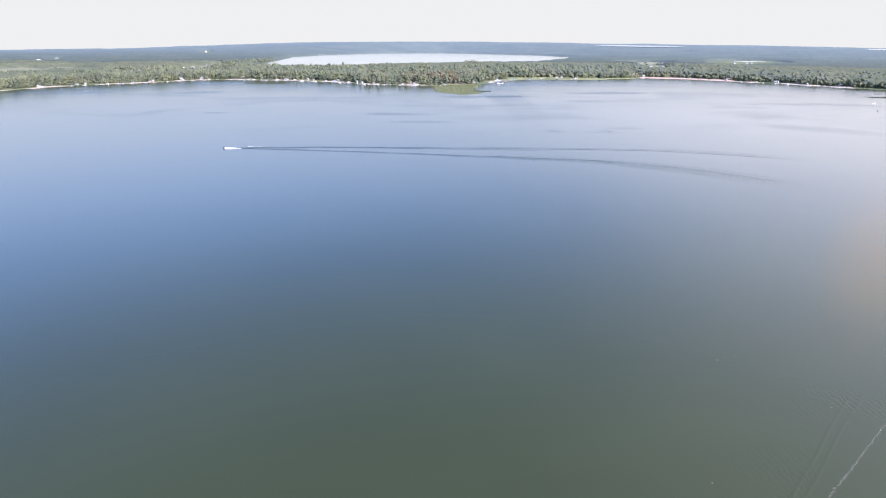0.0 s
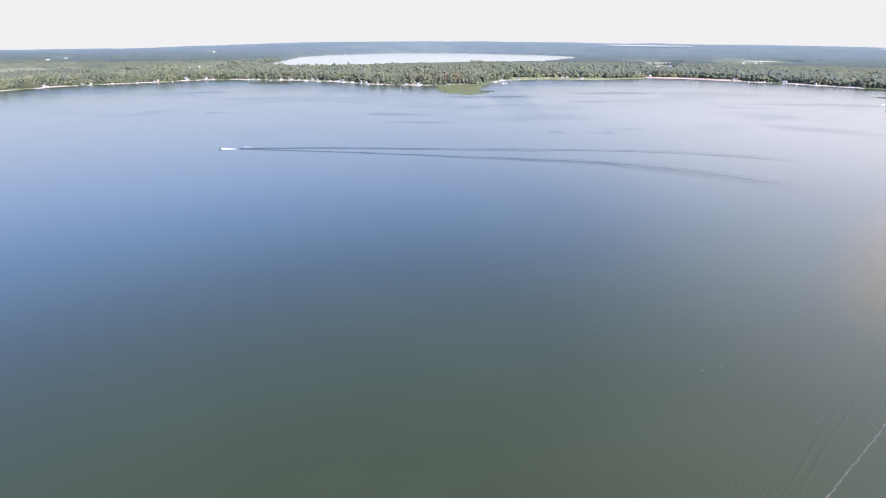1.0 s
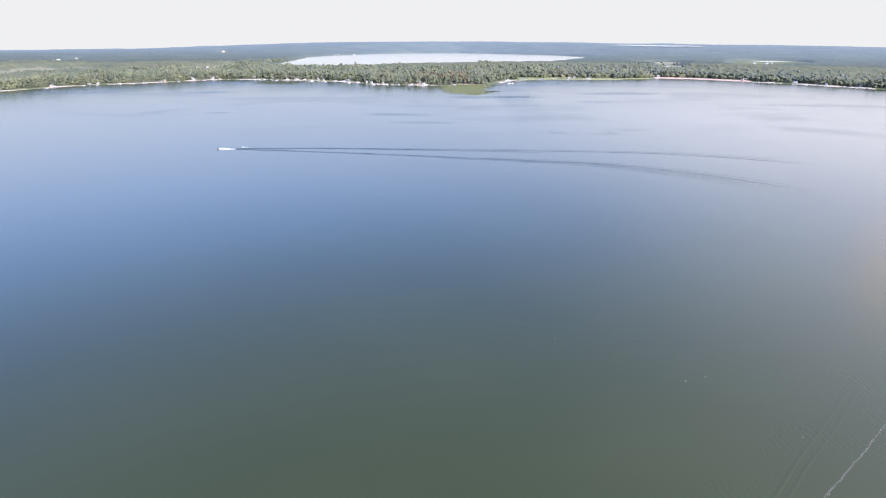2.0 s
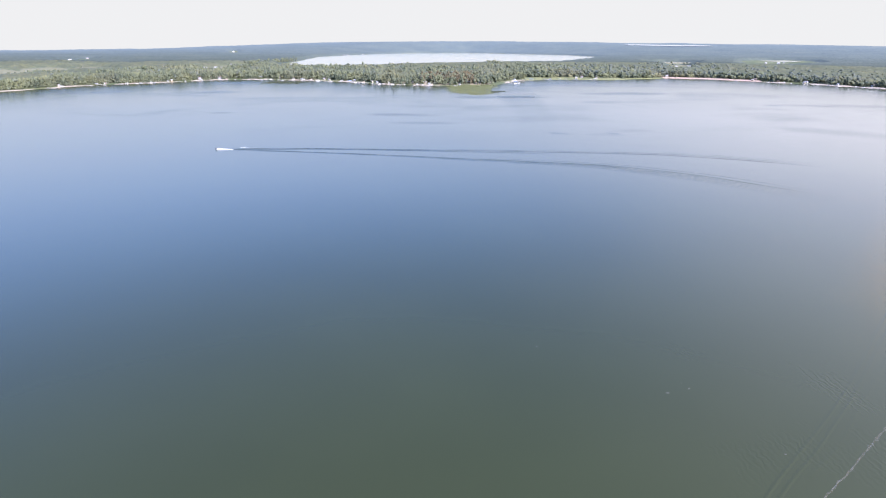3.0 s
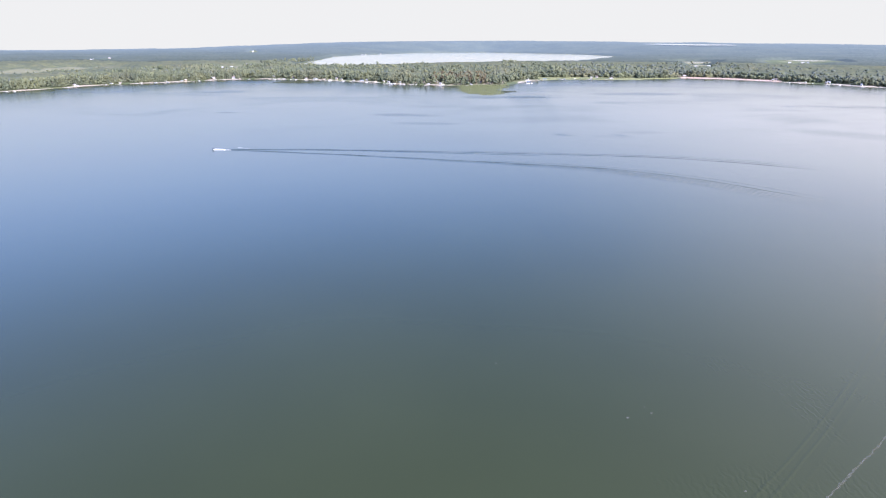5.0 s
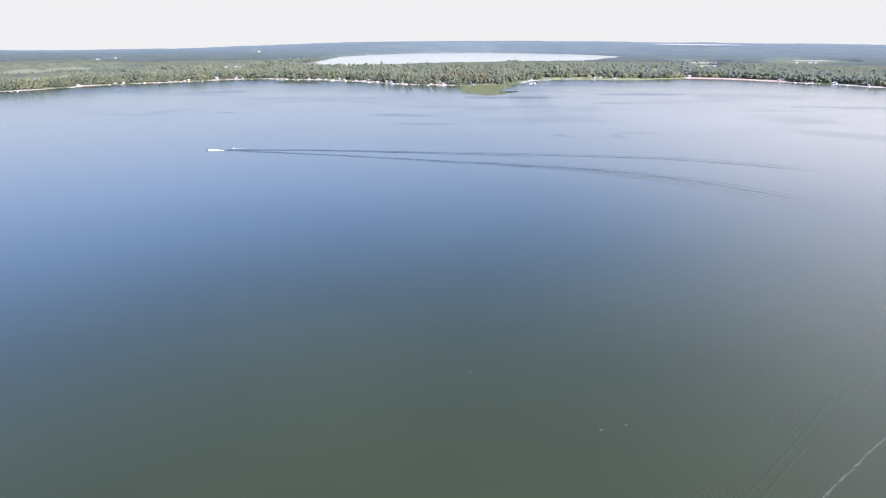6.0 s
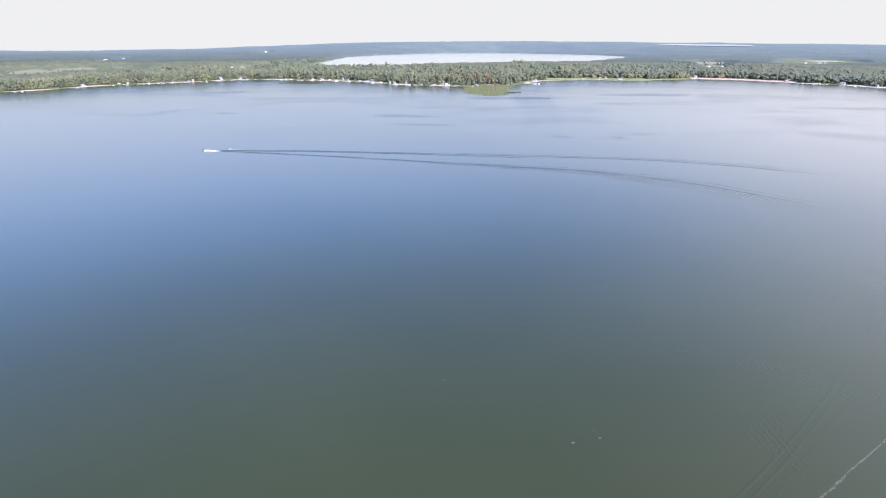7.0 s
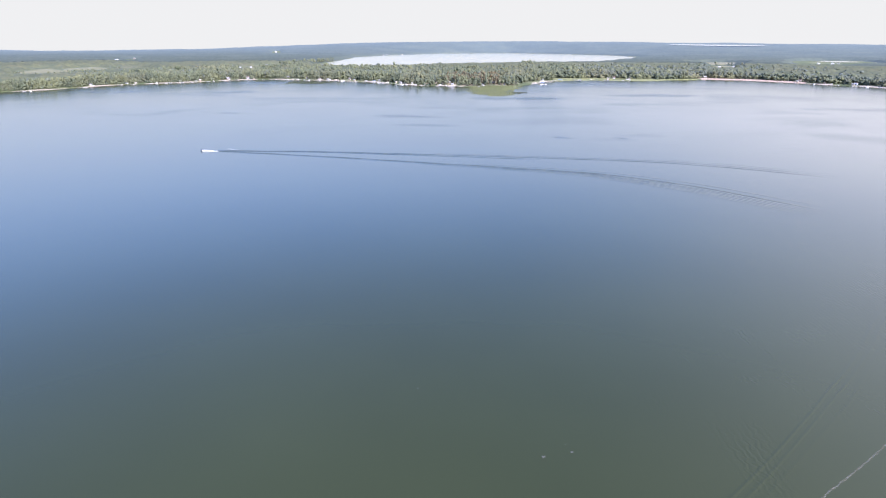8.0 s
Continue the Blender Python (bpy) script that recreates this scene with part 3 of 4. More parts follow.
belt("autumn_tinted_trees", "broad", bx[keep_], by[keep_], 23, M_RUST, "rust-brown trees scattered among the green woods", 6, 1)

# ---- shore strips: sand, lawns and fields ----
M_SAND = plain("dry_sand", (0.37, 0.32, 0.25), 0.95, vary=0.18, scale=0.3)
M_LAWN = plain("mown_lawn", (0.19, 0.195, 0.075), 0.95, vary=0.25, scale=0.15)
M_FIELD = plain("dry_hay_field", (0.16, 0.155, 0.078), 0.95, vary=0.2, scale=0.04)
M_REED = plain("reed_bed", (0.115, 0.13, 0.052), 0.85, vary=0.15, scale=0.4)
M_DARK_REED = plain("dark_rushes", (0.035, 0.045, 0.022), 0.85, vary=0.3, scale=0.4)


def shore_strip(name, x0, x1, d0, d1, mat, label, rise=0.06, ragged=0.6):
    """A strip along the water's edge between two distances inland."""
    xs = np.arange(x0, x1, 3.0)
    g = 3.0
    sl = (shore_y(xs + g) - shore_y(xs - g)) / (2 * g)
    nx, ny = -sl / np.sqrt(1 + sl * sl), 1 / np.sqrt(1 + sl * sl)
    fade = np.clip(np.minimum(xs - x0, x1 - xs) / 12, 0.1, 1)
    rows = []
    for k in np.linspace(0, 1, 5):
        d = d0 + (d1 - d0) * k * fade * (1 + ragged * wobble(xs, xs * 0, 23, x0))
        px, py = xs + nx * d, shore_y(xs) + ny * d
        rows.append(np.stack([px, py, np.maximum(land_height(px, py), 0.0) + rise], -1))
    n = len(xs)
    idx = np.arange(5 * n).reshape(5, n)
    quads = np.stack([idx[:-1, :-1], idx[:-1, 1:], idx[1:, 1:], idx[1:, :-1]], -1).reshape(-1, 4)
    return tagged(solid(name, np.concatenate(rows), quads, mat), label, kind="structure", category="shore")


for x0, x1, w in ((-672, -600, 3.6), (-585, -510, 4), (-500, -440, 5), (-425, -360, 4.5), (-345, -250, 5), (-230, -170, 4.5), (-145, -100, 4.5), (-85, -30, 4), (80, 140, 7)):
    shore_strip("beach", x0, x1, -1.0, w, M_SAND, "narrow strip of pale sand at the lake's edge", ragged=1.0)
M_RED_SAND = plain("reddish_sand", (0.4, 0.295, 0.225), 0.95, vary=0.18, scale=0.3)
shore_strip("beach", 428, 590, -2.0, 25, M_RED_SAND, "long reddish sand beach along the lake", ragged=0.3)
shore_strip("beach", 588, 625, -1.0, 6, M_SAND, "short strip of pale sand at the lake's edge")
shore_strip("beach", 640, 720, -1.0, 9, M_SAND, "sandy bank below the lakeside woods")
M_EARTH = plain("trodden_brown_earth", (0.3, 0.235, 0.155), 0.95, vary=0.25, scale=0.12)
shore_strip("yard", -148, 60, 5, 62, M_EARTH, "brown earth yards among the cottages on the point", 0.08, 0.3)
shore_strip("lawn", 122, 340, -12.0, 42, M_LAWN, "strip of yellow-green grass on the bay shore", ragged=0.4)
shore_strip("lawn", 335, 425, -3.0, 10, M_LAWN, "thin grassy edge below tall trees")


def field(cx, cy, along, across, mat, name, label, rise=0.25):
    r = math.hypot(cx, cy)
    ux, uy = cx / r, cy / r
    ring = [(0.0, 0.0)] + [(q * math.cos(a), q * math.sin(a)) for q in (0.5, 1.0) for a in np.linspace(0, 2 * math.pi, 29)[:-1]]
    verts = []
    for c, sn in ring:
        k = 1 + 0.1 * math.sin(3 * c + 5 * sn + cx)
        x, y = cx + ux * along * c * k + uy * across * sn * k, cy + uy * along * c * k - ux * across * sn * k
        verts.append((x, y, float(land_height(np.array(x), np.array(y))) + rise))
    faces = [(0, 1 + k, 1 + (k + 1) % 28) for k in range(28)] + [(1 + k, 29 + k, 29 + (k + 1) % 28, 1 + (k + 1) % 28) for k in range(28)]
    return tagged(solid(name, verts, faces, mat), label, kind="structure", category=name)


for c in CLEARINGS[:5] + CLEARINGS[8:10]:
    field(c[0], c[1], c[2] * 0.95, c[3] * 0.95, M_FIELD, "field", "pale dry hay field among the woods")
field(1255, 2510, 70, 72, M_CALM, "pond", "narrow pale pond among distant woods", 0.7)
field(735, 2195, 40, 80, M_CALM, "pond", "small pale pond beside a field", 0.7)


def far_lake(az0, az1, r0, r1):
    a, r = np.meshgrid(np.radians(np.linspace(az0, az1, 24)), np.linspace(r0, r1, 4))
    bow = np.sin(np.linspace(0, math.pi, 24)) ** 0.5
    r = r0 + (r - r0) * bow
    x, y = r * np.sin(a), r * np.cos(a)
    z = land_height(x, y) + 14.5 + 3 * (r - r0) / (r1 - r0)
    idx = np.arange(r.size).reshape(r.shape)
    q = np.stack([idx[:-1, :-1], idx[:-1, 1:], idx[1:, 1:], idx[1:, :-1]], -1).reshape(-1, 4)[:, ::-1]
    tagged(solid("distant_water", np.stack([x, y, z], -1).reshape(-1, 3), q, M_CALM), "thin bright sliver of a lake near the horizon", "lake", kind="structure")


far_lake(13.8, 21.4, 4130, 4220)
far_lake(34.5, 42.0, 4200, 4320)


# ---- reeds ----
def reeds(name, sites, height, mat, label, seed):
    """Tufts of thin blades standing in shallow water."""
    r = np.random.default_rng(seed)
    verts, faces, n = [], [], 0
    for x, y in sites:
        for _ in range(3):
            a, h, w = r.uniform(0, 3.14), height * r.uniform(0.5, 1.15), r.uniform(0.25, 0.6)
            dx, dy = math.cos(a) * w, math.sin(a) * w
            ox, oy = r.uniform(-0.8, 0.8, 2)
            lx, ly = r.uniform(-0.3, 0.3, 2)
            verts += [(x + ox - dx, y + oy - dy, -0.3), (x + ox + dx, y + oy + dy, -0.3), (x + ox + lx, y + oy + ly, h), (x + ox + dy * 0.4, y + oy - dx * 0.4, -0.3)]
            faces += [(n, n + 1, n + 2), (n + 1, n + 3, n + 2), (n + 3, n, n + 2)]
            n += 4
    me = bpy.data.meshes.new(name)
    me.from_pydata(verts, [], faces)
    me.materials.append(mat)
    return tagged(new(name, me), label, "reeds", kind="stuff")


def patch_sites(outline, count, seed):
    r = np.random.default_rng(seed)
    o = np.array(outline, float)
    x = r.uniform(o[:, 0].min(), o[:, 0].max(), count * 4)
    y = r.uniform(o[:, 1].min(), o[:, 1].max(), count * 4)
    d = to_polygon(x, y, outline) + 7 * wobble(x, y, 30, 2.0) + 9 * np.maximum(0, wobble(x, y * 0.5, 13, 6.0)) + r.uniform(-7, 7, count * 4)
    k = np.where(d < 0)[0][:count]
    return list(zip(x[k], y[k]))


MARSH = [(-22, 1035), (-16, 960), (-6, 890), (14, 868), (34, 855), (52, 884), (48, 950), (66, 1060), (30, 1062)]
reeds("reed_bed", patch_sites(MARSH, 3200, 31), 1.1, M_REED, "yellow-green reeds growing off the wooded point", 41)
reeds("rushes", patch_sites([(50, 905), (70, 918), (72, 930), (54, 925)], 300, 32), 0.9, M_DARK_REED, "dark rushes in shallow water beside the reeds", 42)
reeds("rushes", patch_sites([(-352, 1056), (-286, 1054), (-284, 1100), (-350, 1102)], 900, 33), 1.2, M_DARK_REED, "dark patch of rushes off the cottage shore", 43)
reeds("rushes", patch_sites([(690, 1000), (728, 1004), (722, 1020), (688, 1012)], 420, 34), 0.7, M_DARK_REED, "dark rushes near the sandy bank", 44)
reeds("rushes", patch_sites([(612, 852), (668, 858), (660, 872), (612, 866)], 420, 35), 0.6, M_DARK_REED, "low dark rushes standing alone in the lake", 45)


# ---- cottages ----
PAINT = {"white": plain("white_clapboard", (0.45, 0.44, 0.42), 0.6, vary=0.05), "cream": plain("cream_clapboard", (0.37, 0.33, 0.25), 0.65, vary=0.07),
         "tan": plain("tan_siding", (0.34, 0.28, 0.2), 0.7), "grey": plain("grey_siding", (0.4, 0.42, 0.44), 0.7), "brown": plain("brown_log_wall", (0.2, 0.12, 0.075), 0.8)}
ROOF = {"grey": plain("grey_shingles", (0.26, 0.26, 0.27), 0.9, vary=0.2), "brown": plain("brown_shingles", (0.15, 0.13, 0.115), 0.9, vary=0.2),
        "metal": plain("pale_metal_roof", (0.5, 0.5, 0.49), 0.6, 0.2)}
M_TRIM = plain("white_trim", (0.8, 0.8, 0.78), 0.5, vary=0.04)
M_BRICK = plain("red_brick", (0.3, 0.13, 0.09), 0.9, vary=0.25, scale=2)
M_PANE, _n, _l, _b = material("window_glass")
_b.inputs["Base Color"].default_value = (0.03, 0.04, 0.05, 1)
_b.inputs["Roughness"].default_value = 0.05
M_DOOR = plain("door_paint", (0.16, 0.08, 0.05), 0.5)


def box(x0, x1, y0, y1, z0, z1, bevel=0.0):
    v = [(x, y, z) for x in (x0, x1) for y in (y0, y1) for z in (z0, z1)]
    return v, [(0, 1, 3, 2), (4, 6, 7, 5), (0, 4, 5, 1), (2, 3, 7, 6), (0, 2, 6, 4), (1, 5, 7, 3)]


def part(name, pieces, mat, parent, label=""):
    v, f = join(pieces)
    me = bpy.data.meshes.new(name)
    me.from_pydata(v.tolist(), [], f)
    me.materials.append(mat)
    me.update()
    ob = new(name, me)
    ob.parent = parent
    return tagged(ob, label)


def gable(w, d, h, rise):
    """Walls of a house with a ridge along x, closed below."""
    x, y = w / 2, d / 2
    v = [(-x, -y, -0.6), (x, -y, -0.6), (x, y, -0.6), (-x, y, -0.6), (-x, -y, h), (x, -y, h), (x, y, h), (-x, y, h), (-x, 0, h + rise), (x, 0, h + rise)]
    return v, [(0, 1, 5, 4), (2, 3, 7, 6), (1, 2, 6, 9, 5), (3, 0, 4, 8, 7), (4, 5, 9, 8), (6, 7, 8, 9), (3, 2, 1, 0)]


def roof_slab(w, d, h, rise, sign, over=0.5, thick=0.22):
    x, y = w / 2 + over, d / 2 + over
    low = h - rise * over / (d / 2)
    v = [(-x, sign * y, low), (x, sign * y, low), (x, 0, h + rise + 0.02), (-x, 0, h + rise + 0.02)]
    v += [(a, b, c + thick) for a, b, c in v]
    return v, [(0, 1, 2, 3), (7, 6, 5, 4), (0, 4, 5, 1), (1, 5, 6, 2), (2, 6, 7, 3), (3, 7, 4, 0)]


def cottage(x, y, w, d, h, turn, paint, roof, name="cottage", label="", chimney=True):
    top = new(name)
    top.matrix_world = pose(x, y, float(land_height(np.array(x), np.array(y))) + 0.3, 0, 0, turn)
    tagged(top, label or f"small {paint} lakeside cottage with a {roof} gable roof", "house", "lakeside cottages")
    rise = d * 0.32
    part("wall", [gable(w, d, h, rise)], PAINT[paint], top)
    for sgn in (-1, 1):
        part("roof", [roof_slab(w, d, h, rise, sgn)], ROOF[roof], top)
    storeys = 2 if h > 4 else 1
    for lvl in range(storeys):
        z = 0.9 + lvl * 2.4
        for k in (-0.3, 0.0, 0.3):
            if lvl == 0 and k == 0.0:
                continue
            fr = part("window", [box(k * w - 0.6, k * w + 0.6, -d / 2 - 0.06, -d / 2 + 0.02, z, z + 1.25)], M_TRIM, top)
            part("pane", [box(k * w - 0.48, k * w + 0.48, -d / 2 - 0.075, -d / 2 - 0.05, z + 0.12, z + 1.13)], M_PANE, fr)
    part("door", [box(-0.5, 0.5, -d / 2 - 0.05, -d / 2 + 0.02, 0.0, 2.05)], M_DOOR, top)
    part("step", [box(-0.9, 0.9, -d / 2 - 0.9, -d / 2 - 0.06, -0.5, -0.05)], PAINT["grey"], top)
    for sx in (-1, 1):
        fr = part("window", [box(sx * w / 2 - 0.03, sx * (w / 2) + 0.03, -0.6, 0.6, 1.0, 2.2)], M_TRIM, top)
        part("pane", [box(sx * (w / 2 + 0.01) - 0.03, sx * (w / 2 + 0.01) + 0.03, -0.48, 0.48, 1.1, 2.1)], M_PANE, fr)
    if chimney:
        part("chimney", [box(w * 0.22, w * 0.22 + 0.7, 0.3, 1.0, h, h + rise + 0.9), box(w * 0.22 - 0.08, w * 0.22 + 0.78, 0.22, 1.08, h + rise + 0.9, h + rise + 1.05)], M_BRICK, top)
    return top


for x, y, w, d, h, turn, paint, roof in COTTAGES:
    cottage(x, y, w * 0.62, d * 0.66, h * 0.68, turn, paint, roof)

# farther buildings in the clearings
for x, y, w, d, h, turn, paint, roof in ((-664, 1598, 12, 8, 4, 20, "white", "metal"), (-683, 1580, 10, 7, 4, 10, "white", "metal"), (-684, 1750, 10, 8, 4, 5, "white", "grey"),
                                         (-671, 1753, 9, 8, 4, 0, "white", "metal"), (-656, 1756, 9, 7, 4, 10, "tan", "grey"), (-626, 1762, 11, 8, 4, 0, "white", "metal"),
                                         (-614, 1780, 12, 9, 4, -10, "cream", "metal"), (-1352, 2022, 18, 10, 4, 25, "tan", "metal"), (-1460, 2285, 14, 9, 4, 20, "tan", "grey"),
                                         (-1330, 3400, 18, 12, 7, 15, "white", "metal"), (622, 1826, 10, 8, 4, -10, "white", "metal"), (634, 1795, 12, 8, 3, -15, "tan", "metal"),
                                         (660, 1830, 14, 8, 4, -20, "white", "metal"), (628, 2170, 9, 8, 4, -10, "white", "metal"), (1080, 2255, 12, 9, 4, -20, "white", "metal"),
                                         (1128, 2262, 16, 9, 5, -25, "white", "metal"), (1165, 2300, 10, 8, 4, -25, "white", "grey")):
    cottage(x, y, w * 0.55, d * 0.55, h * 0.55, turn, paint, roof, "barn" if w > 15 else "farmhouse", f"{paint} building with a {roof} roof in a woodland clearing", False)
for az_, r_ in ((-12.1, 3340), (-11.6, 3350), (-11.3, 3380), (-9.9, 3550), (-3.1, 4350), (-1.5, 4400), (0.7, 4400), (4.6, 4200), (8.0, 4000), (9.3, 3760)):
    a = math.radians(az_)
    bx_, by_ = math.sin(a) * r_, math.cos(a) * r_
    while dry(np.array(bx_), np.array(by_)) < 2:
        bx_, by_ = bx_ * 1.003, by_ * 1.003
    cottage(bx_, by_, 6, 5, 2.4, -math.degrees(a), "white", "grey", "lake_house", "white house on the far bank of the back lake", False)


# ---- docks and boats ----
M_PLANK = plain("weathered_dock_planks", (0.52, 0.49, 0.44), 0.85, vary=0.2, scale=1.0)
M_POST = plain("dock_posts", (0.25, 0.22, 0.19), 0.85)
M_HULL = plain("white_boat_hull", (0.7, 0.7, 0.69), 0.3, vary=0.03)
M_DARK = plain("dark_boat_fittings", (0.03, 0.03, 0.035), 0.45)
M_ALU = plain("aluminium", (0.6, 0.61, 0.62), 0.35, 0.9)
M_CANVAS = {"blue": plain("blue_canvas", (0.2, 0.27, 0.38), 0.8), "white": plain("white_canvas", (0.44, 0.44, 0.42), 0.8), "tan": plain("tan_canvas", (0.5, 0.43, 0.32), 0.8)}


def off_shore(x, d):
    """A place d metres out from the shore at x, and the heading outwards in degrees."""
    g = 6.0
    sl = float(shore_y(np.array(x + g)) - shore_y(np.array(x - g))) / (2 * g)
    n = math.hypot(sl, 1)
    return x + sl / n * d, float(shore_y(np.array(x))) - d / n, math.degrees(math.atan2(-1 / n, sl / n))


def dock(x, length, width=1.8):
    px, py, a = off_shore(x, -2.0)
    top = new("dock")
    top.matrix_world = pose(px, py, 0.0, 0, 0, a)
    tagged(top, "weathered wooden dock on posts reaching into the lake", "dock", "shore docks")
    part("deck", [box(0, length, -width / 2, width / 2, 0.55, 0.7)], M_PLANK, top)
    if x % 2 == 0:
        part("end_platform", [box(length - 3.4, length + 0.4, -2.8, width / 2 + 0.6, 0.552, 0.71)], M_PLANK, top)
    for k in range(4):
        for sgn in (-1, 1):
            part("post", [limb((1 + k * (length - 2) / 3, sgn * (width / 2 + 0.08), -1.5), (1 + k * (length - 2) / 3, sgn * (width / 2 + 0.08), 1.0), 0.09, 0.08, 6)], M_POST, top)


def hull(length, beam, height):
    """A boat's hull with a raked bow along +x."""
    rings = []
    for t in (0, 0.3, 0.6, 0.82, 0.95, 1.0):
        x = (t - 0.5) * length
        b = beam / 2 * (1 - max(0, (t - 0.45) / 0.55) ** 2.2 * 0.96)
        z = height * (1 + 0.35 * t * t)
        rings.append([(x, -b, z), (x, -b * 0.82, 0.12 * height + t * t * 0.3 * height), (x, 0, -0.25 * height + t ** 3 * 0.8 * height), (x, b * 0.82, 0.12 * height + t * t * 0.3 * height), (x, b, z)])
    v = [p for r in rings for p in r]
    f = []
    for i in range(len(rings) - 1):
        for j in range(4):
            f.append((i * 5 + j, i * 5 + j + 1, i * 5 + 6 + j, i * 5 + 5 + j))
        f.append((i * 5, i * 5 + 5, i * 5 + 9, i * 5 + 4))
    f.append((0, 4, 3, 2, 1))
    return v, f


def motorboat(m, label, canvas="white"):
    top = new("motorboat")
    top.matrix_world = m
    tagged(top, label, "boat")
    part("hull", [hull(5.8, 2.2, 0.9)], M_HULL, top)
    part("windshield", [box(0.3, 0.42, -0.85, 0.85, 0.9, 1.5)], M_PANE, top)
    part("seat", [box(-1.2, -0.4, -0.8, 0.8, 0.9, 1.35)], M_CANVAS["tan"], top)
    part("outboard_motor", [box(-3.3, -2.85, -0.25, 0.25, 0.3, 1.25), box(-3.2, -3.0, -0.08, 0.08, -0.5, 0.3)], M_DARK, top)
    part("canopy", [box(-1.6, 0.7, -0.95, 0.95, 1.95, 2.05)], M_CANVAS[canvas], top)
    return top


def pontoon_boat(m, canvas):
    top = new("pontoon_boat")
    top.matrix_world = m
    tagged(top, f"pontoon boat with a {canvas} canopy moored by a dock", "boat", "moored boats")
    for sgn in (-1, 1):
        part("pontoon", [limb((-3.4, sgn * 0.95, 0.1), (3.2, sgn * 0.95, 0.1), 0.33, 0.33, 8), limb((3.2, sgn * 0.95, 0.1), (3.9, sgn * 0.95, 0.25), 0.33, 0.05, 8)], M_ALU, top)
    part("deck", [box(-3.4, 3.3, -1.25, 1.25, 0.42, 0.55)], M_PLANK, top)
    part("side_panel", [box(-3.3, 3.2, -1.25, -1.2, 0.55, 1.25), box(-3.3, 3.2, 1.2, 1.25, 0.55, 1.25), box(3.15, 3.2, -1.2, 1.2, 0.55, 1.25)], M_HULL, top)
    part("canopy", [box(-2.6, 1.2, -1.2, 1.2, 2.3, 2.42)], M_CANVAS[canvas], top)
    part("canopy_frame", [limb((a, b, 0.6), (a, b, 2.35), 0.04, 0.04, 4) for a in (-2.4, 1.0) for b in (-1.15, 1.15)], M_ALU, top)


def boat_shelter(x, d, canvas):
    px, py, a = off_shore(x, d)
    top = new("boat_shelter")
    top.matrix_world = pose(px, py, 0, 0, 0, a)
    tagged(top, f"boat lift with a {canvas} canopy beside a dock", "boat lift", "boat lifts")
    v, f = gable(6.6, 3.2, 0.5, 0.6)
    part("canopy", [([(p[0], p[1], max(p[2], 0) + 2.5) for p in v], f)], M_CANVAS[canvas], top)
    for sx in (-3, 3):
        for sy in (-1.4, 1.4):
            part("post", [limb((sx, sy, -1.2), (sx, sy, 2.7), 0.08, 0.08, 6)], M_ALU, top)
    part("cradle", [box(-2.6, 2.6, -1.1, -0.9, 0.3, 0.45), box(-2.6, 2.6, 0.9, 1.1, 0.3, 0.45)], M_ALU, top)


DOCKS = [-664, -632, -608, -598, -576, -560, -548, -530, -512, -494, -478, -455, -436, -412, -386, -362, -338, -300, -285, -262, -238, -222, -200, -181, -166, -140, -118,
         -100, -72, -45, -8, 84, 100, 126, 168, 228, 262, 560, 596, 612, 625, 655, 676, 704]
pick = np.random.default_rng(17)
for x in DOCKS:
    length = float(pick.uniform(12, 27))
    dock(x, length)
    what = pick.uniform(0, 1)
    px, py, a = off_shore(x + 4.5, length * 0.65)
    if what < 0.14:
        pontoon_boat(pose(px, py, 0.1, 0, 0, a + 180), str(pick.choice(["blue", "white", "tan"])))
    elif what < 0.36:
        tagged(motorboat(pose(px, py, 0.05, 0, 0, a + 180), "white motorboat moored beside a wooden dock"), group="moored boats")
    elif what < 0.62:
        boat_shelter(x + 4.5, length * 0.6, str(pick.choice(["white", "white", "blue", "tan"])))


def rowboat(x, d, turn):
    px, py, a = off_shore(x, d)
    top = new("rowboat")
    top.matrix_world = pose(px, py, max(0.05, float(land_height(np.array(px), np.array(py)))) + 0.12, 0, 0, a + turn)
    tagged(top, "small white rowboat drawn up at the water's edge", "boat", "rowboats")
    part("hull", [hull(4.2, 1.6, 0.6)], M_HULL, top)
    for k in (-1.0, 0.3):
        part("thwart", [box(k, k + 0.3, -0.62, 0.62, 0.66, 0.72)], M_PLANK, top)


def shed(x, d, paint, roof):
    px, py, a = off_shore(x, -d)
    top = new("shed")
    top.matrix_world = pose(px, py, float(land_height(np.array(px), np.array(py))) + 0.2, 0, 0, a + 90)
    tagged(top, f"small {paint} shed near the water with a {roof} roof", "shed", "lakeside sheds")
    part("wall", [gable(3.6, 2.8, 2.1, 0.8)], PAINT[paint], top)
    for sgn in (-1, 1):
        part("roof", [roof_slab(3.6, 2.8, 2.1, 0.8, sgn, 0.25, 0.12)], ROOF[roof], top)
    part("door", [box(-0.45, 0.45, -1.44, -1.38, 0.0, 1.9)], M_DOOR, top)


for x in pick.uniform(-655, -15, 18):
    rowboat(float(x), float(pick.uniform(-2.5, 2.5)), float(pick.uniform(-60, 60)))
for x in list(pick.uniform(90, 300, 7)) + list(pick.uniform(560, 715, 8)):
    rowboat(float(x), float(pick.uniform(-2.5, 1.5)), float(pick.uniform(-60, 60)))
for x in list(pick.uniform(-640, -20, 14)) + [110.0, 236.0, 276.0, 575.0, 604.0, 640.0, 668.0, 700.0]:
    shed(float(x), float(pick.uniform(5, 9)), str(pick.choice(["white", "tan", "grey", "cream"])), str(pick.choice(["grey", "metal", "brown"])))
motorboat(pose(548, 757, 0.05, 0, 0, 200), "white motorboat anchored out on the lake")
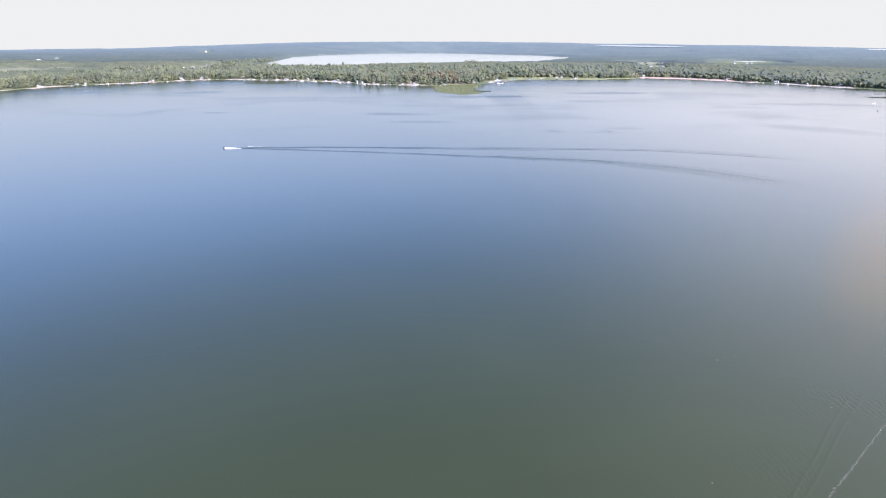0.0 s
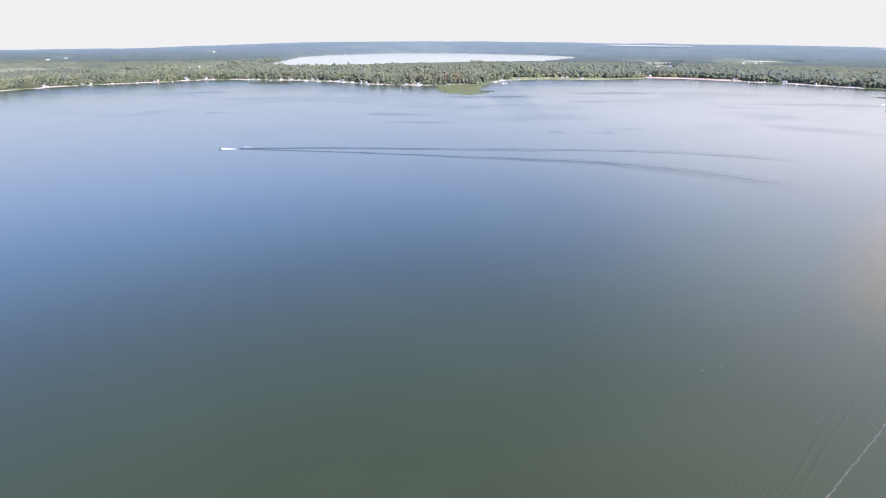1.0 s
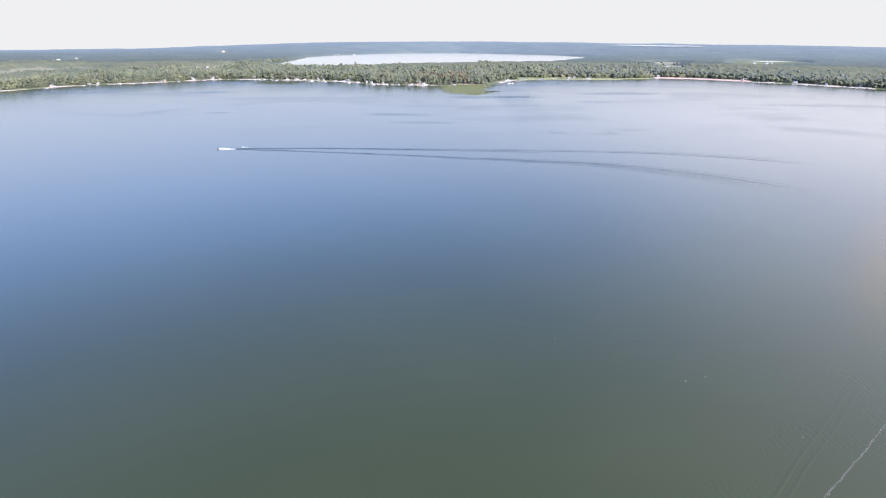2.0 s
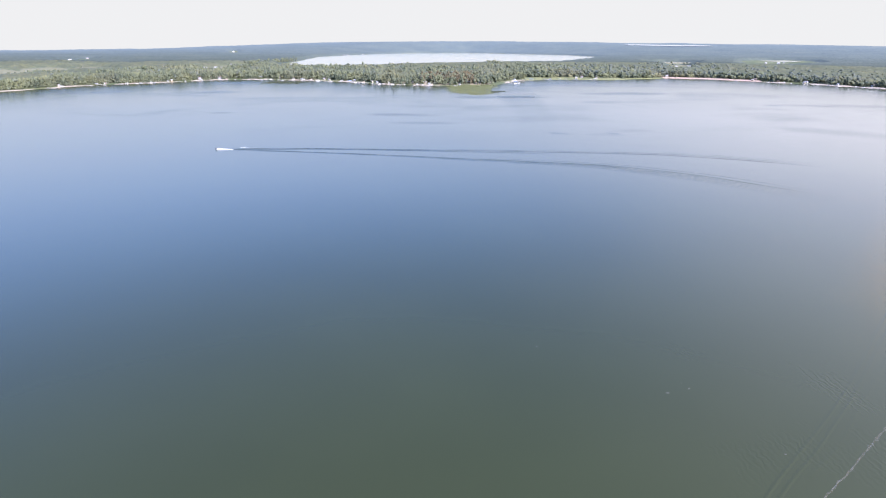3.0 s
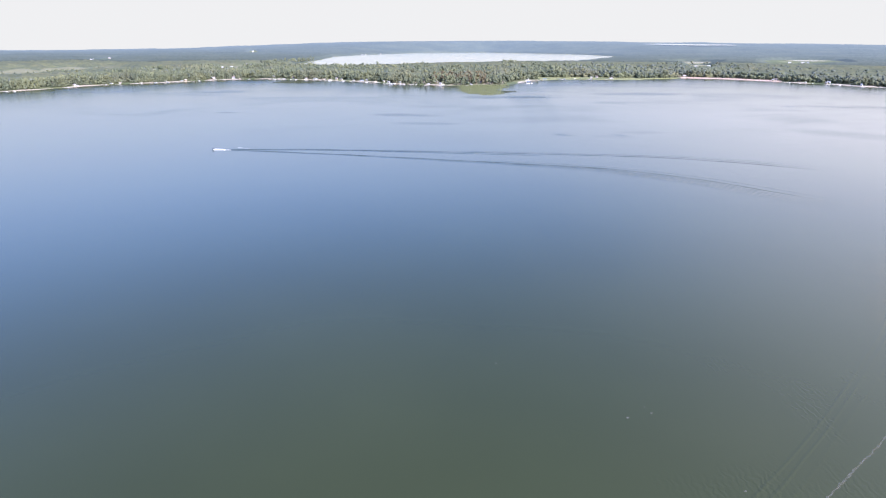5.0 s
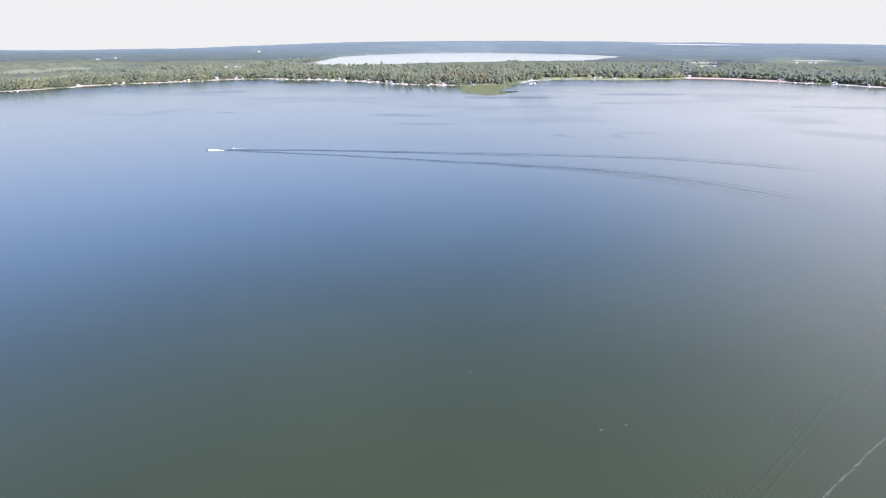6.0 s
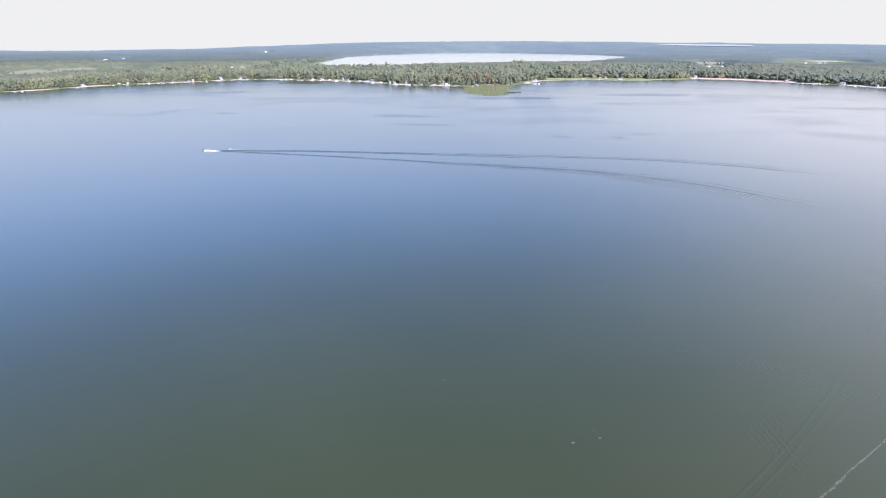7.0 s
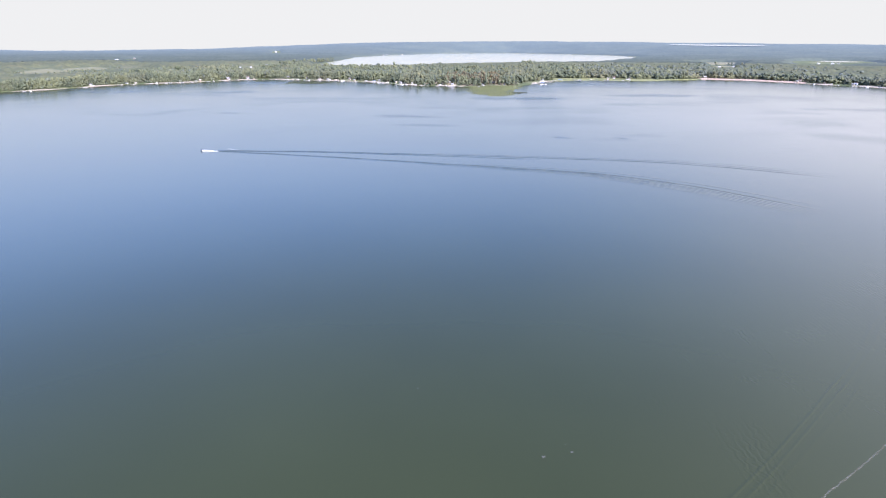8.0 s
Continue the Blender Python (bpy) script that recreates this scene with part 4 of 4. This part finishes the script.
motorboat(pose(100, 1100, 0.05, 0, 0, 10), "white motorboat moored in the bay beside the point")
motorboat(pose(107, 1108, 0.05, 0, 0, 40), "white motorboat moored in the bay beside the point")

buoy = new("buoy")
buoy.matrix_world = pose(495, 675, 0)
tagged(buoy, "dark round mooring buoy floating on the lake", "buoy")
part("float", [limb((0, 0, -0.3), (0, 0, 0.25), 0.7, 0.85, 10), limb((0, 0, 0.25), (0, 0, 0.7), 0.85, 0.3, 10)], M_DARK, buoy)
part("ring", [limb((0, 0, 0.7), (0, 0, 1.0), 0.08, 0.08, 6)], M_ALU, buoy)

# ---- the speeding boat, its spray and wakes ----
jet_ski = new("jet_ski")
jet_ski.matrix_world = pose(-152, 400, 0.12, 0, -6, 178) @ Matrix.Scale(0.8, 4)
tagged(jet_ski, "small dark jet ski speeding over the lake", "jet ski")
part("hull", [hull(3.2, 1.15, 0.55)], M_DARK, jet_ski)
part("deck", [box(-1.45, 1.1, -0.36, 0.36, 0.5, 0.72), box(0.1, 1.0, -0.3, 0.3, 0.72, 0.95)], M_DARK, jet_ski)
part("seat", [box(-1.3, 0.1, -0.24, 0.24, 0.72, 1.0)], M_DARK, jet_ski)
part("handlebar", [limb((0.25, -0.4, 1.2), (0.25, 0.4, 1.2), 0.03, 0.03, 5), limb((0.35, 0, 0.9), (0.25, 0, 1.2), 0.06, 0.05, 5)], M_DARK, jet_ski)
M_FOAM, n_, l_, b_ = material("white_foam")
p_ = position(n_)
l_.new(ramp(n_, l_, noise_node(n_, l_, p_, 0.8, 4), [(0.3, (0.55, 0.57, 0.57)), (0.65, (0.82, 0.83, 0.83))]), b_.inputs["Base Color"])
b_.inputs["Roughness"].default_value = 0.8
M_STREAK, n_, l_, b_ = material("broken_foam")
p_ = position(n_)
b_.inputs["Base Color"].default_value = (0.17, 0.17, 0.135, 1)
b_.inputs["Roughness"].default_value = 0.9
b_.inputs["Specular IOR Level"].default_value = 0.05
l_.new(ramp(n_, l_, noise_node(n_, l_, p_, 2.2, 5), [(0.38, (0.1, 0.1, 0.1)), (0.64, (0.52, 0.52, 0.52))]), b_.inputs["Alpha"])


def spray(name, x0, x1, y0, wide, high, count, seed, label, mat, size=1.0):
    r = np.random.default_rng(seed)
    bits = []
    for _ in range(count):
        t = r.uniform(0, 1) ** 1.7
        x = x0 + (x1 - x0) * t
        y = y0 + r.normal(0, 1) * wide * (0.9 - 0.5 * t)
        s = size * (0.38 * (1 - t) ** 1.5 + 0.09) * r.uniform(0.6, 1.3)
        bits.append(clump(r, np.array((x, y, abs(r.normal(0, 1)) * high * (1 - t) + 0.04)), s, 0.5))
    v, f = join(bits)
    tagged(solid(name, v, f, mat, False), label, "spray", kind="stuff")


spray("spray", -151.4, -136.5, 400, 0.36, 0.2, 440, 51, "white spray thrown up behind the speeding boat", M_FOAM)
spray("spray", -138.5, -128, 408.6, 0.25, 0.02, 40, 52, "thin foam left on the boat's wake", M_FOAM, 0.45)


def smooth_line(points, count):
    p = np.array(points, float)
    t = np.linspace(0, len(p) - 1, count)
    x, y = np.interp(t, range(len(p)), p[:, 0]), np.interp(t, range(len(p)), p[:, 1])
    for _ in range(12):
        x[1:-1], y[1:-1] = (x[:-2] + 2 * x[1:-1] + x[2:]) / 4, (y[:-2] + 2 * y[1:-1] + y[2:]) / 4
    return x, y


def crest(points, shift0, shift1, high, wide, seed, start=0.0, end=1.0):
    """One long low wave along a line, moved sideways from shift0 to shift1."""
    x, y = smooth_line(points, 90)
    k0 = int(start * 89)
    dx, dy = np.gradient(x), np.gradient(y)
    n = np.hypot(dx, dy)
    nx, ny = dy / n, -dx / n
    t = np.linspace(0, 1, 90)
    sh = shift0 + (shift1 - shift0) * t + 0.4 * wobble(x, y, 40, seed)
    prof = np.linspace(-1, 1, 9)
    env = np.clip(np.minimum((t - start) / 0.012, (end - t) / (0.1 * end)), 0, 1) * (1 + (0.8 * np.exp(-t / 0.07) if start == 0 else 0)) * (0.75 + 0.25 * wobble(x, y, 25, seed + 3))
    verts = np.stack([np.stack([x + nx * (sh + p * wide / 2), y + ny * (sh + p * wide / 2), 0.006 + high * env * 0.5 * (1 + math.cos(math.pi * p))], -1) for p in prof], 1)[k0:int(end * 89) + 1]
    m = len(verts)
    idx = np.arange(m * 9).reshape(m, 9)
    q = np.stack([idx[:-1, :-1], idx[1:, :-1], idx[1:, 1:], idx[:-1, 1:]], -1).reshape(-1, 4)
    return verts.reshape(-1, 3), [tuple(r) for r in q.tolist()]


FAR_ARM = [(-144, 402.5), (-85, 409.5), (-30, 410), (48, 408), (108, 406), (148, 403), (189, 391), (241, 367)]
NEAR_ARM = [(-144, 400.5), (-81, 395), (-26, 387), (46, 375), (100, 366), (125, 355), (156, 336), (201, 293)]


def wake(name, crests, label):
    v, f = join(crests)
    tagged(solid(name, v, f, M_WATER), label, "wake", kind="stuff")


wake("wake", [crest(FAR_ARM, 0, 0, 0.18, 1.8, 1.0), crest(FAR_ARM, 2.0, 9.0, 0.16, 2.0, 15.0, 0.0, 0.5), crest(FAR_ARM, 1.0, 4.0, 0.14, 1.8, 16.0, 0.02, 0.35), crest(FAR_ARM, -3.0, -6.0, 0.1, 1.8, 2.0, 0.35), crest(FAR_ARM, -6.0, -12.0, 0.06, 1.8, 3.0, 0.72)],
     "long low wave spreading behind the boat")
wake("wake", [crest(NEAR_ARM, 0, 0, 0.19, 1.7, 4.0), crest(NEAR_ARM, 1.6, 3.5, 0.12, 1.8, 17.0, 0.04, 0.6)] + [crest(NEAR_ARM, 2.5 + k * 1.0, 3.5 + k * 2.8, 0.09 - 0.008 * k, 1.8, 5.0 + k, 0.25 + 0.09 * k) for k in range(5)]
     + [crest(NEAR_ARM, -3.0, -8.0, 0.07, 1.8, 11.0, 0.4)], "train of curved waves spreading behind the boat")
OLD_WAKE = [(47, 65), (57, 75), (66, 84), (76, 95), (94, 112), (120, 141), (141, 166), (170, 205)]
wake("wake", [crest(OLD_WAKE, 0, 0, 0.03, 0.9, 13.0), crest(OLD_WAKE, 1.5, 1.8, 0.027, 0.9, 14.0), crest(OLD_WAKE, 3.4, 3.9, 0.014, 1.0, 18.0, 0.45)], "pair of low waves left by a passing boat")

# a wavering line of old foam: two thin strands that twine, with blotches
fx, fy = smooth_line([(55, 68.2), (64, 76), (87, 95.3), (109, 114.7), (128, 131), (150, 151)], 520)
fr_ = np.random.default_rng(61)
fv, ff = [], []
for strand in (-1, 1):
    sway = 0.13 * wobble(fx, fx * 0, 9.0, 1.0) + 0.1 * wobble(fx, fx * 0, 2.2, 7.0) + strand * (0.13 * wobble(fx, fx * 0, 3.3, 4.0) + 0.08 * wobble(fx, fx * 0, 1.1, 2.0 + strand))
    half = np.clip(0.1 * (1 + 0.9 * wobble(fx, fx * 0, 2.3, 5.0 + strand)), 0.025, 1) + fr_.uniform(0, 0.05, 520)
    ax, ay = fx - 0.65 * sway, fy + 0.76 * sway
    n0 = 1040 * (strand > 0)
    fv += [np.stack([ax - 0.65 * half, ay + 0.76 * half, 0 * fx + 0.012 + 0.004 * (strand > 0)], -1), np.stack([ax + 0.65 * half, ay - 0.76 * half, 0 * fx + 0.012 + 0.004 * (strand > 0)], -1)]
    ff += [(n0 + k, n0 + k + 520, n0 + k + 521, n0 + k + 1) for k in range(519)]
tagged(solid("foam_line", np.concatenate(fv), ff, M_STREAK), "wavering line of old white foam on the water", "foam", kind="stuff")

# bits of floating foam and weed
M_FLECK = plain("grey_scum", (0.085, 0.085, 0.07), 0.8, vary=0.25, scale=3)
for k, (x, y, s) in enumerate(((65, 119.5, 0.68), (70, 121.5, 0.5), (80, 101, 0.35), (46, 201, 0.35), (69, 123.5, 0.22), (39, 138, 0.3),
                               (46, 79, 0.3))):
    r = np.random.default_rng(70 + k)
    v, f = join([clump(r, np.array((r.uniform(-s, s), r.uniform(-s, s) * 0.6, 0.02)), s * r.uniform(0.4, 0.8), 0.25) for _ in range(5)])
    ob = solid("foam_fleck", v * (0.5, 0.5, 0.4), f, M_FLECK, False)
    ob.location = (x, y, 0.0)
    tagged(ob, "small pale fleck of foam floating on the lake", "foam", "floating flecks")

# small disturbed patches on the still water
for cx, cy, size in ((95, 494, 9), (386, 747, 14), (140, 499, 7)):
    r = np.random.default_rng(int(cx))
    lines = []
    for k in range(5):
        ox, oy = r.uniform(-0.5, 0.5, 2) * size
        lines.append(crest([(cx + ox - size * 0.5, cy + oy + size * 0.25), (cx + ox, cy + oy), (cx + ox + size * 0.5, cy + oy - size * 0.3)], 0, 0.4, 0.09, 1.4, 20.0 + k))
    wake("ripple_patch", lines, "small patch of ripples on still water")
